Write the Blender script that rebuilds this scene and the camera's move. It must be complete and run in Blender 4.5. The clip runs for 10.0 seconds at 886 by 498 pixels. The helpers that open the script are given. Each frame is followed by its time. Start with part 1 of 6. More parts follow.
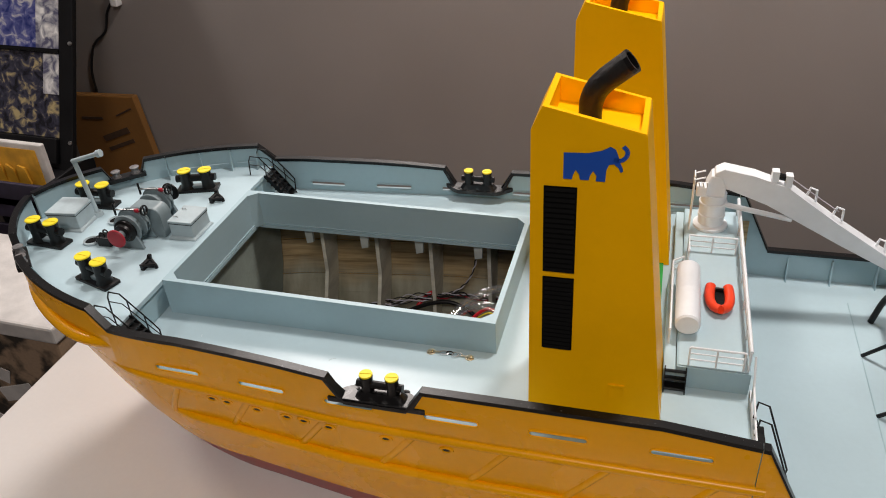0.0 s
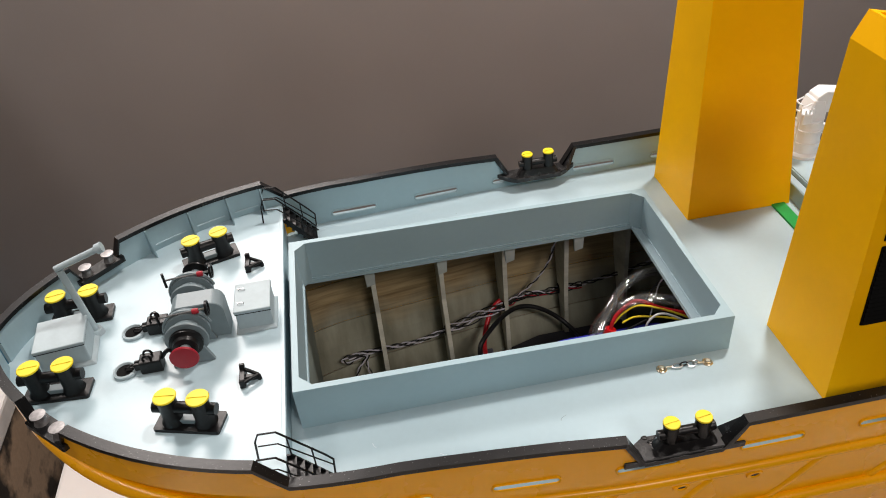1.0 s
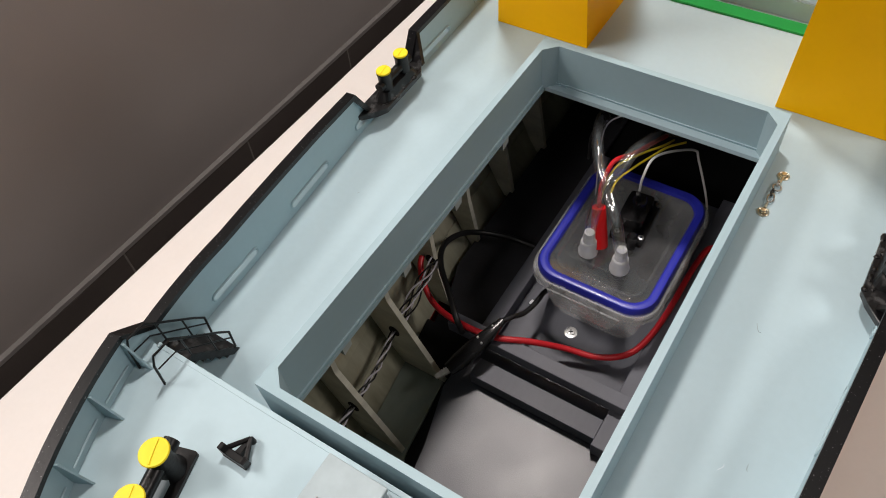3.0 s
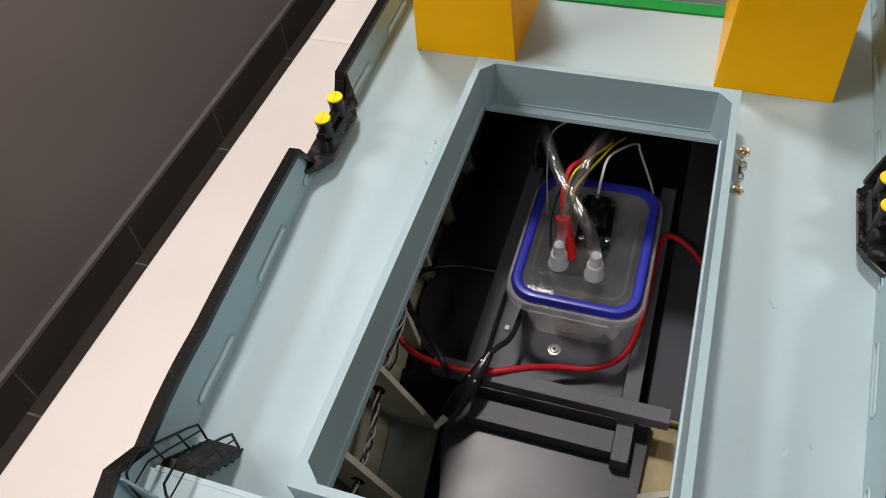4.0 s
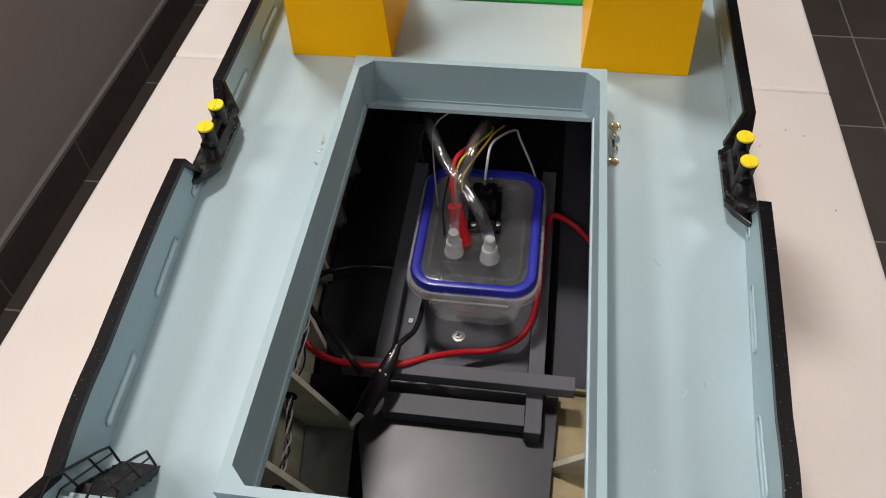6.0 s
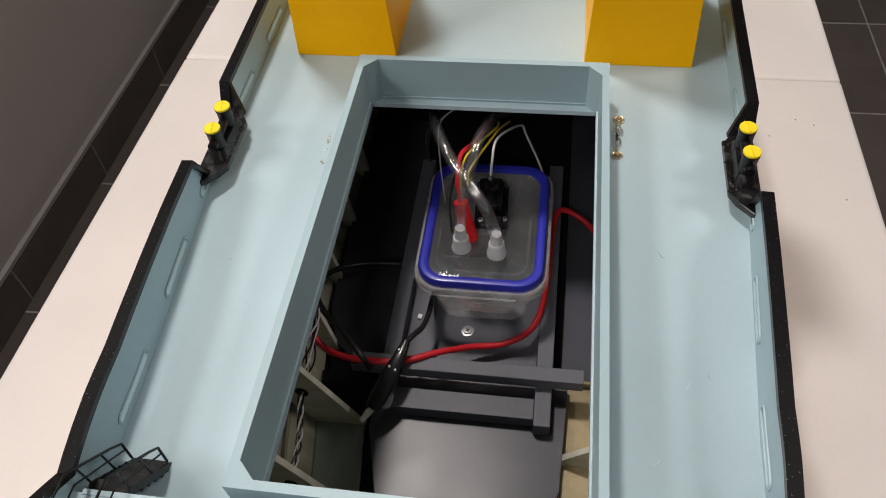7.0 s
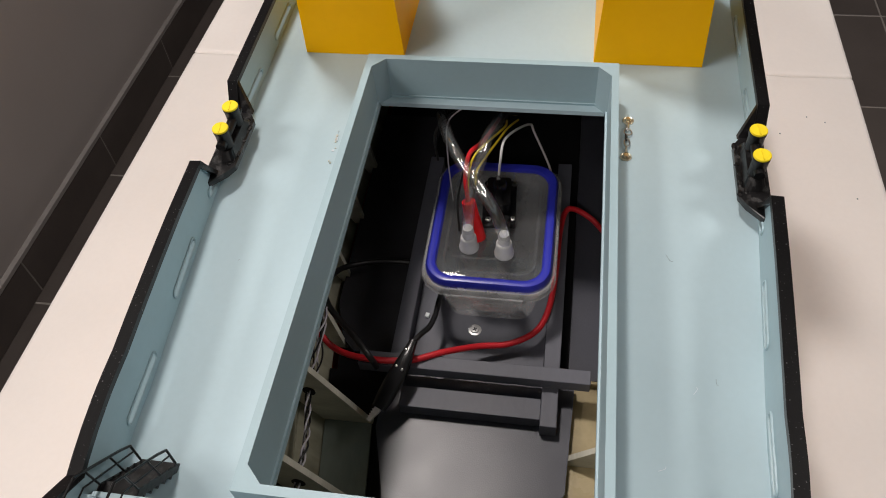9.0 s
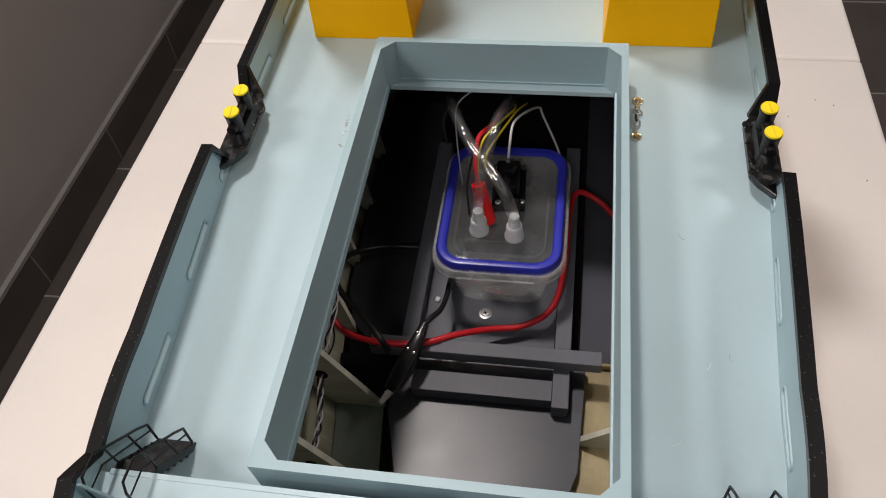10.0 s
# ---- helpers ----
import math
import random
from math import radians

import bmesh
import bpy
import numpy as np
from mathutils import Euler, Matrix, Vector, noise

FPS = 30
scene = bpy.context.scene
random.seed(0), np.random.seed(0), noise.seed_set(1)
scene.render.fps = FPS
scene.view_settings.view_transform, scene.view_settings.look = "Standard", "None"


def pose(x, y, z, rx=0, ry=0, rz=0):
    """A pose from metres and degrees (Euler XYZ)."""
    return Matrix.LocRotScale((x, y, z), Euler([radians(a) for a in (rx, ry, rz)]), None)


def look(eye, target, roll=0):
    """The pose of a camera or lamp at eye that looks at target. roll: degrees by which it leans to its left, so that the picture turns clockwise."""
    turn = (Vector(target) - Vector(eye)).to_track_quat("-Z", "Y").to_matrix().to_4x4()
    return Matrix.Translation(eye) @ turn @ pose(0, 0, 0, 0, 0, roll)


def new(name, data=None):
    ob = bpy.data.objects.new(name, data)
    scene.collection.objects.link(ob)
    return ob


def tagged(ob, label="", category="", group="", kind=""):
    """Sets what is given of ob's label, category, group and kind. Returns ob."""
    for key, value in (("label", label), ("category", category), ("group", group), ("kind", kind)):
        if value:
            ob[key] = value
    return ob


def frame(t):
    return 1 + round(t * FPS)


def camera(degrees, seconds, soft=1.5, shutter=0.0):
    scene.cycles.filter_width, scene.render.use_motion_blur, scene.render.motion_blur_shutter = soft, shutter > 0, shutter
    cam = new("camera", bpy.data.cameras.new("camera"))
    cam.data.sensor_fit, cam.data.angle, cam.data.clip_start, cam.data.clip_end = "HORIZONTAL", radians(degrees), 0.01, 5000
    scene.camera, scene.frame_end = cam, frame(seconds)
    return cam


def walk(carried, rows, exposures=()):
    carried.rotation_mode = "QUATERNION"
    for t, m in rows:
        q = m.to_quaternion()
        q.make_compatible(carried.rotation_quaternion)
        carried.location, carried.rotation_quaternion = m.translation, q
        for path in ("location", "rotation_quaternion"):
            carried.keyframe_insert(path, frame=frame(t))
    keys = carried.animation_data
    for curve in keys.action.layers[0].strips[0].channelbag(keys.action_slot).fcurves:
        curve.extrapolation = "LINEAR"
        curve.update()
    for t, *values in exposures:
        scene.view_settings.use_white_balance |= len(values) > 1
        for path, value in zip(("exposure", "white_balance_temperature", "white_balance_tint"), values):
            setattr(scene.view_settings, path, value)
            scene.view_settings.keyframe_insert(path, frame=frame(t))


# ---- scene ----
cam = camera(59.93, 10.0, soft=1.0)
PATH = [
(0, (0.1611, -0.7901, 0.6001), (-0.3546, 0.8046, -0.4913), -4.59),
    (0.2, (0.0595, -0.7360, 0.5954), (-0.3769, 0.8770, -0.5035), -5.53),
    (0.5, (-0.0831, -0.6746, 0.5817), (-0.2618, 0.9485, -0.5731), -3.54),
    (0.7, (-0.1989, -0.6557, 0.5812), (-0.1900, 0.9617, -0.5953), -3.84),
    (1, (-0.3418, -0.6318, 0.5832), (-0.1617, 0.9463, -0.6322), -5.74),
    (1.2, (-0.3870, -0.5856, 0.5707), (-0.1020, 0.9487, -0.6801), -5.24),
    (1.5, (-0.4117, -0.4561, 0.5377), (0.0404, 1.0143, -0.7403), -3.73),
    (1.7, (-0.4279, -0.3691, 0.5176), (0.0811, 1.0463, -0.8006), -3.77),
    (2, (-0.4165, -0.3064, 0.5073), (0.1091, 1.0376, -0.8775), -5.12),
    (2.2, (-0.4279, -0.2595, 0.5042), (0.2796, 0.9539, -0.9195), -3.73),
    (2.5, (-0.4802, -0.2140, 0.5033), (0.4271, 0.7579, -0.9907), -3.99),
    (2.7, (-0.5339, -0.1911, 0.5072), (0.4295, 0.6520, -1.0293), -4.98),
    (3, (-0.5527, -0.1685, 0.5337), (0.3753, 0.6053, -1.0601), -9.08),
    (3.2, (-0.5337, -0.1488, 0.5213), (0.4174, 0.5836, -1.0783), -8.53),
    (4.3, (-0.5735, -0.0567, 0.5070), (0.5796, 0.3608, -1.0729), -8.29),
    (4.5, (-0.5605, -0.0725, 0.4998), (0.5923, 0.2860, -1.0948), -7.31),
    (5, (-0.5740, -0.0749, 0.5031), (0.6399, 0.1136, -1.0752), -2.39),
    (5.5, (-0.5853, -0.0673, 0.5113), (0.6353, 0.1397, -1.0595), -3.20),
    (5.7, (-0.5877, -0.0589, 0.5117), (0.6334, 0.1539, -1.0579), -2.97),
    (6.8, (-0.5950, -0.0703, 0.5145), (0.6093, 0.1887, -1.0611), -5.56),
    (7, (-0.5931, -0.0717, 0.5160), (0.6115, 0.1915, -1.0587), -5.93),
    (7.5, (-0.5893, -0.0639, 0.5198), (0.6182, 0.1855, -1.0550), -5.09),
    (8, (-0.5889, -0.0674, 0.5145), (0.6106, 0.1973, -1.0639), -5.35),
    (8.5, (-0.5865, -0.0691, 0.5148), (0.6119, 0.1981, -1.0639), -5.61),
    (9, (-0.5840, -0.0711, 0.5222), (0.5953, 0.2102, -1.0685), -6.51),
    (9.5, (-0.5907, -0.0725, 0.5231), (0.5824, 0.2209, -1.0700), -7.55),
    (10, (-0.5955, -0.0660, 0.5167), (0.5713, 0.2256, -1.0812), -7.49),
]
# the ship lies a little down by the bow; its own axes, and the path along it, are turned about this point on the table
TRIM = Matrix.Translation((0.15, 0, -0.277)) @ pose(0, 0, 0, 0, -2.46, 0) @ Matrix.Translation((-0.15, 0, 0.277))
walk(cam, [(t, TRIM @ look(eye, target, roll)) for t, eye, target, roll in PATH],
     exposures=[(0, 0.07), (0.5, 0.13), (1.0, 0.22), (2.0, 0.13), (3.0, 0.02), (4.5, -0.11), (10.0, -0.14)])

# ---- light ----
world = bpy.data.worlds.new("room_air")
scene.world = world
world.use_nodes = True
world.node_tree.nodes["Background"].inputs[0].default_value = (0.9, 0.95, 1.0, 1)
world.node_tree.nodes["Background"].inputs[1].default_value = 0.003
scene.view_settings.exposure = 0.0

FLOOR, CEIL, WALL, FAR = -0.9635, 1.95, 1.17, 4.4
PANELS = [(-2.35, 0.10, 18.0, 0.45), (-1.25, 1.75, 47.0, 0.75), (-0.90, 2.75, 47.0, 0.75), (0.34, 0.40, 28.0, 0.22), (1.20, 0.34, 1.8, 0.14), (0.30, -1.90, 30.0, 0.70)]


def ceiling_lamp(x, y, power, size):
    lamp = bpy.data.lights.new("panel_lamp", "AREA")
    lamp.shape, lamp.size = "DISK", size
    lamp.energy, lamp.color = power, (1.0, 0.912, 0.865)
    new("panel_lamp", lamp).matrix_world = pose(x, y, CEIL - 0.035)


for px, py, watts, wide in PANELS:
    ceiling_lamp(px, py, watts, wide)

# ---- materials ----
def paint(name, color, rough=0.45, metal=0.0, vary=0.12, scale=9.0, grain=0.03, grain_scale=160.0,
          bump=0.05, dirt=None, coat=0.0, emit=None, alpha=None, transmission=0.0, ior=1.45, stretch=(1, 1, 1), random_tint=0.0, spec=0.5, edges=(0.34, 0.62)):
    """A painted or plain surface: base colour broken up by broad blotches and fine grain, with a fine relief."""
    m = bpy.data.materials.new(name)
    m.use_nodes = True
    t = m.node_tree
    b = t.nodes["Principled BSDF"]
    co = t.nodes.new("ShaderNodeTexCoord")
    mp = t.nodes.new("ShaderNodeMapping")
    mp.inputs["Scale"].default_value = stretch
    t.links.new(co.outputs["Object"], mp.inputs["Vector"])
    big = t.nodes.new("ShaderNodeTexNoise")
    big.inputs["Scale"].default_value, big.inputs["Detail"].default_value = scale, 5
    fine = t.nodes.new("ShaderNodeTexNoise")
    fine.inputs["Scale"].default_value, fine.inputs["Detail"].default_value = grain_scale, 3
    for n in (big, fine):
        t.links.new(mp.outputs["Vector"], n.inputs["Vector"])
    ramp = t.nodes.new("ShaderNodeValToRGB")
    low = dirt or tuple(c * (1 - vary) for c in color)
    ramp.color_ramp.elements[0].position, ramp.color_ramp.elements[0].color = edges[0], (*low, 1)
    ramp.color_ramp.elements[1].position, ramp.color_ramp.elements[1].color = edges[1], (*color, 1)
    t.links.new(big.outputs["Fac"], ramp.inputs["Fac"])
    hsv = t.nodes.new("ShaderNodeHueSaturation")
    t.links.new(ramp.outputs["Color"], hsv.inputs["Color"])
    add = t.nodes.new("ShaderNodeMath")
    add.operation = "MULTIPLY_ADD"
    add.inputs[1].default_value, add.inputs[2].default_value = grain * 2, 1.0 - grain
    t.links.new(fine.outputs["Fac"], add.inputs[0])
    last = add
    if random_tint:
        info = t.nodes.new("ShaderNodeObjectInfo")
        tint = t.nodes.new("ShaderNodeMath")
        tint.operation = "MULTIPLY_ADD"
        tint.inputs[1].default_value, tint.inputs[2].default_value = random_tint, 1.0 - random_tint / 2
        t.links.new(info.outputs["Random"], tint.inputs[0])
        last = t.nodes.new("ShaderNodeMath")
        last.operation = "MULTIPLY"
        t.links.new(add.outputs[0], last.inputs[0])
        t.links.new(tint.outputs[0], last.inputs[1])
    t.links.new(last.outputs[0], hsv.inputs["Value"])
    t.links.new(hsv.outputs["Color"], b.inputs["Base Color"])
    rr = t.nodes.new("ShaderNodeMath")
    rr.operation = "MULTIPLY_ADD"
    rr.inputs[1].default_value, rr.inputs[2].default_value = 0.16, rough - 0.08
    t.links.new(big.outputs["Fac"], rr.inputs[0])
    t.links.new(rr.outputs[0], b.inputs["Roughness"])
    b.inputs["Metallic"].default_value = metal
    b.inputs["Specular IOR Level"].default_value = spec
    b.inputs["Coat Weight"].default_value = coat
    b.inputs["Coat Roughness"].default_value = 0.12
    b.inputs["Transmission Weight"].default_value = transmission
    b.inputs["IOR"].default_value = ior
    if alpha is not None:
        b.inputs["Alpha"].default_value = alpha
    if emit:
        b.inputs["Emission Color"].default_value, b.inputs["Emission Strength"].default_value = (*emit[0], 1), emit[1]
    if bump:
        bp = t.nodes.new("ShaderNodeBump")
        bp.inputs["Strength"].default_value, bp.inputs["Distance"].default_value = bump, 0.002
        t.links.new(fine.outputs["Fac"], bp.inputs["Height"])
        t.links.new(bp.outputs["Normal"], b.inputs["Normal"])
    return m


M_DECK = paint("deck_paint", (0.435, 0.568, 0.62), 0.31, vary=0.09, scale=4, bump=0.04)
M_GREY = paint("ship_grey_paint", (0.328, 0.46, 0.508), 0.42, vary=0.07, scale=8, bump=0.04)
M_FIT = paint("fitting_grey_paint", (0.40, 0.485, 0.515), 0.5, vary=0.12, scale=40, bump=0.1)
M_WIND = paint("windlass_grey_paint", (0.20, 0.255, 0.275), 0.42, vary=0.15, scale=50, bump=0.1)
M_YELLOW = paint("stack_yellow_paint", (1.0, 0.50, 0.0), 0.38, vary=0.05, scale=14, bump=0.03, grain=0.02, spec=0.12)
M_HULL = paint("hull_yellow_paint", (1.0, 0.46, 0.0), 0.27, vary=0.07, scale=10, bump=0.05, spec=0.4)
M_RED_HULL = paint("antifouling_red_paint", (0.32, 0.03, 0.02), 0.4, vary=0.15)
M_BLACK = paint("black_paint", (0.005, 0.005, 0.0055), 0.36, vary=0.3, scale=30, bump=0.2, spec=0.35)
M_LOUVRE = paint("louvre_black", (0.0035, 0.0035, 0.0035), 0.7, vary=0.2, scale=30, bump=0.1, spec=0.1)
M_PIPE = paint("rough_pipe_black", (0.007, 0.007, 0.007), 0.40, scale=120, bump=0.35, dirt=(0.014, 0.012, 0.011), grain=0.3, grain_scale=260)
# pale specks: grit in the paint, and its sparkle put into the colour
M_CAP = paint("black_rail_paint", (0.003, 0.003, 0.0035), 0.33, dirt=(0.16, 0.16, 0.165), edges=(0.29, 0.33), scale=520, bump=0.05, grain=0.2, grain_scale=420, spec=0.4)
M_TRAY = paint("scuffed_black_paint", (0.006, 0.006, 0.0065), 0.30, spec=0.5, scale=120, bump=0.06, dirt=(0.05, 0.05, 0.05), edges=(0.32, 0.46), grain=0.2, grain_scale=420)
M_LEMON = paint("bollard_yellow_paint", (0.86, 0.68, 0.015), 0.5, vary=0.08, scale=60, bump=0.1)
M_BLUE = paint("blue_vinyl", (0.012, 0.085, 0.46), 0.4, vary=0.05, bump=0.0)
M_RED = paint("red_paint", (0.38, 0.015, 0.03), 0.42, vary=0.15, scale=60)
M_ORANGE = paint("orange_red_rubber", (0.83, 0.055, 0.012), 0.4, vary=0.08, scale=40)
M_WHITE = paint("white_paint", (0.78, 0.815, 0.85), 0.42, vary=0.06, scale=30, bump=0.06)
M_GREEN = paint("green_paint", (0.008, 0.30, 0.05), 0.5, vary=0.12, scale=40)
M_WOOD = paint("plywood", (0.60, 0.59, 0.50), 0.6, vary=0.3, scale=14, stretch=(0.25, 1, 3.0), grain=0.12, bump=0.2)

M_RIBTAB = paint("grey_painted_wood", (0.40, 0.44, 0.42), 0.6, vary=0.2, scale=40, bump=0.1)


def planking():
    """Bare warm planking above, toned down for the shade under the deck, sealed with grey-green resin below an uneven
    line, with runs and stains.
    """
    m = bpy.data.materials.new("planking_wood")
    m.use_nodes = True
    t = m.node_tree
    b = t.nodes["Principled BSDF"]
    link = lambda a, c: t.links.new(a, c)
    co = t.nodes.new("ShaderNodeTexCoord")
    sep = t.nodes.new("ShaderNodeSeparateXYZ")
    link(co.outputs["Object"], sep.inputs[0])

    def noise(scale, stretch, detail=5, rough=0.55):
        mp, n = t.nodes.new("ShaderNodeMapping"), t.nodes.new("ShaderNodeTexNoise")
        mp.inputs["Scale"].default_value = stretch
        n.inputs["Scale"].default_value, n.inputs["Detail"].default_value, n.inputs["Roughness"].default_value = scale, detail, rough
        link(co.outputs["Object"], mp.inputs["Vector"])
        link(mp.outputs["Vector"], n.inputs["Vector"])
        return n.outputs["Fac"]

    def ramp(fac, *stops):
        r = t.nodes.new("ShaderNodeValToRGB")
        e = r.color_ramp.elements
        for k, (pos, col) in enumerate(stops):
            el = e[k] if k < 2 else e.new(pos)
            el.position, el.color = pos, (*col, 1)
        link(fac, r.inputs["Fac"])
        return r.outputs["Color"]

    grain = noise(26, (0.35, 1.0, 6.0))
    runs = noise(13, (2.2, 1.0, 0.5))
    # the bare tone is lowered to hold the shade cast by the deck
    bare = ramp(grain, (0.30, (0.17, 0.115, 0.05)), (0.68, (0.44, 0.335, 0.175)))
    sealed = ramp(runs, (0.30, (0.165, 0.16, 0.11)), (0.62, (0.37, 0.365, 0.28)))
    edge = t.nodes.new("ShaderNodeMath")
    edge.operation = "MULTIPLY_ADD"
    edge.inputs[1].default_value = 0.11
    link(noise(9, (1, 1, 0.6)), edge.inputs[0])
    link(sep.outputs["Z"], edge.inputs[2])
    span = t.nodes.new("ShaderNodeMapRange")
    span.inputs["From Min"].default_value, span.inputs["From Max"].default_value = -0.110, -0.072
    link(edge.outputs[0], span.inputs["Value"])
    mix = t.nodes.new("ShaderNodeMix")
    mix.data_type = "RGBA"
    link(span.outputs["Result"], mix.inputs["Factor"])
    link(sealed, mix.inputs["A"])
    link(bare, mix.inputs["B"])
    hsv, info, tint = (t.nodes.new(k) for k in ("ShaderNodeHueSaturation", "ShaderNodeObjectInfo", "ShaderNodeMath"))
    tint.operation, tint.inputs[1].default_value, tint.inputs[2].default_value = "MULTIPLY_ADD", 0.22, 0.89
    link(info.outputs["Random"], tint.inputs[0])
    link(tint.outputs[0], hsv.inputs["Value"])
    link(mix.outputs["Result"], hsv.inputs["Color"])
    link(hsv.outputs["Color"], b.inputs["Base Color"])
    b.inputs["Roughness"].default_value = 0.48
    bp = t.nodes.new("ShaderNodeBump")
    bp.inputs["Strength"].default_value, bp.inputs["Distance"].default_value = 0.25, 0.002
    link(grain, bp.inputs["Height"])
    link(bp.outputs["Normal"], b.inputs["Normal"])
    return m


M_PLANK = planking()
M_RESIN = paint("sealed_wood", (0.255, 0.300, 0.270), 0.5, vary=0.3, scale=12, stretch=(0.4, 1, 1.5), grain=0.1, bump=0.15)
M_BOARD = paint("smooth_grey_board", (0.072, 0.077, 0.098), 0.31, vary=0.14, scale=20, bump=0.07, grain=0.3, grain_scale=900, spec=0.45)
M_CREAM = paint("resin_coated_wood", (0.52, 0.43, 0.25), 0.25, vary=0.35, scale=18, grain=0.08, bump=0.1)
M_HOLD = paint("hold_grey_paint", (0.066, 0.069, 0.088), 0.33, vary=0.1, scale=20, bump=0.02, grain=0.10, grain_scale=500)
M_HOLD_L = paint("cradle_grey_paint", (0.122, 0.128, 0.156), 0.5, vary=0.12, scale=24, stretch=(0.4, 1, 1), bump=0.15, grain=0.08)
# charcoal grey taken darker, with the shade on that side put in
M_SHADE = paint("shaded_charcoal_grey", (0.045, 0.045, 0.052), 0.62, vary=0.2, scale=20, bump=0.1, spec=0.2)
# near-black that carries the hold's darkness in its colour
M_DARK = paint("hold_shade_black", (0.013, 0.013, 0.015), 0.7, vary=0.3, spec=0.2)
M_WALL = paint("charcoal_wall_paint", (0.31, 0.284, 0.272), 0.6, vary=0.07, scale=2.5, bump=0.08, grain=0.03, grain_scale=500)
# grey kept low to cut the light bounced by the unseen walls
M_ROOM = paint("grey_wall_paint", (0.22, 0.21, 0.21), 0.7, vary=0.05, scale=2, bump=0.05)
M_CEIL = paint("ceiling_paint", (0.75, 0.75, 0.73), 0.8, vary=0.04, scale=2, bump=0.05)
M_TILE = paint("dark_floor_tile", (0.090, 0.077, 0.071), 0.34, vary=0.2, scale=5, grain=0.08, bump=0.05, random_tint=0.14)
M_GROUT = paint("grout", (0.26, 0.24, 0.22), 0.8, vary=0.2, scale=30)
M_STRIP = paint("dull_metal_strip", (0.26, 0.245, 0.235), 0.5, vary=0.1)
M_TRIM = paint("grey_trim", (0.50, 0.48, 0.46), 0.5, vary=0.1)
M_TABLE = paint("white_table_laminate", (0.80, 0.775, 0.75), 0.5, vary=0.05, scale=5, grain=0.02, bump=0.04)
M_STEEL = paint("steel", (0.55, 0.55, 0.55), 0.3, metal=1.0, vary=0.15, scale=80)
M_TIN = paint("dull_tinned_steel", (0.72, 0.71, 0.68), 0.5, metal=0.55, vary=0.2, scale=200)
M_BRASS = paint("tarnished_brass", (0.86, 0.76, 0.58), 0.30, metal=1.0, vary=0.3, scale=300)
M_LID = paint("blue_lid_plastic", (0.028, 0.035, 0.46), 0.34, vary=0.05, bump=0.0, coat=0.15)


def clear_plastic(name, milk, gloss_rough, tint=(0.86, 0.87, 0.88), gloss=0.07):
    """Thin clear plastic: mostly see-through, a little milky, with a gloss that grows at grazing angles."""
    m = bpy.data.materials.new(name)
    m.use_nodes = True
    t = m.node_tree
    t.nodes.remove(t.nodes["Principled BSDF"])
    see, milky, shine = (t.nodes.new(k) for k in ("ShaderNodeBsdfTransparent", "ShaderNodeBsdfDiffuse", "ShaderNodeBsdfGlossy"))
    see.inputs["Color"].default_value = (0.98, 0.985, 0.985, 1)
    milky.inputs["Color"].default_value = (*tint, 1)
    shine.inputs["Roughness"].default_value = gloss_rough
    co, nz, rp = (t.nodes.new(k) for k in ("ShaderNodeTexCoord", "ShaderNodeTexNoise", "ShaderNodeMapRange"))
    nz.inputs["Scale"].default_value, nz.inputs["Detail"].default_value = 45, 4
    rp.inputs["To Min"].default_value, rp.inputs["To Max"].default_value = milk * 0.5, milk * 1.5
    t.links.new(co.outputs["Object"], nz.inputs["Vector"])
    t.links.new(nz.outputs["Fac"], rp.inputs["Value"])
    a, b, lw_, pw, fr = (t.nodes.new(k) for k in ("ShaderNodeMixShader", "ShaderNodeMixShader", "ShaderNodeLayerWeight", "ShaderNodeMath", "ShaderNodeMath"))
    lw_.inputs["Blend"].default_value = 0.5
    pw.operation, pw.inputs[1].default_value = "POWER", 4.0
    fr.operation, fr.inputs[1].default_value, fr.inputs[2].default_value = "MULTIPLY_ADD", 0.42, gloss
    t.links.new(lw_.outputs["Facing"], pw.inputs[0])
    t.links.new(pw.outputs[0], fr.inputs[0])
    t.links.new(rp.outputs["Result"], a.inputs[0])
    t.links.new(see.outputs[0], a.inputs[1])
    t.links.new(milky.outputs[0], a.inputs[2])
    t.links.new(fr.outputs[0], b.inputs[0])
    t.links.new(a.outputs[0], b.inputs[1])
    t.links.new(shine.outputs[0], b.inputs[2])
    t.links.new(b.outputs[0], t.nodes["Material Output"].inputs["Surface"])
    return m


M_CLEAR = clear_plastic("frosted_clear_plastic", 0.27, 0.14)
M_PANEL = clear_plastic("clear_lid_plastic", 0.035, 0.09)
M_TUBE = clear_plastic("clear_pvc_tube", 0.014, 0.07, gloss=0.13)
M_ROLL = paint("worn_roller_metal", (0.30, 0.29, 0.29), 0.4, metal=0.6, vary=0.4, scale=200)
M_SCUFF = paint("grey_scuff", (0.28, 0.34, 0.36), 0.6, vary=0.3, scale=200, bump=0.0)
M_NOZ = paint("milky_nylon", (0.84, 0.85, 0.85), 0.42, vary=0.05, scale=100, bump=0.0)
M_WIRE_R = paint("red_wire", (0.62, 0.018, 0.028), 0.38, vary=0.06, bump=0.0)
M_WIRE_K = paint("black_wire", (0.012, 0.012, 0.013), 0.38, vary=0.1, bump=0.0)
M_WIRE_V = paint("grey_violet_wire", (0.58, 0.56, 0.62), 0.4, vary=0.06, bump=0.0)
M_CLIP = paint("bright_red_rubber", (0.88, 0.012, 0.014), 0.35, vary=0.05, bump=0.0)
M_WIRE_W = paint("white_wire", (0.72, 0.72, 0.72), 0.4, vary=0.06, bump=0.0)
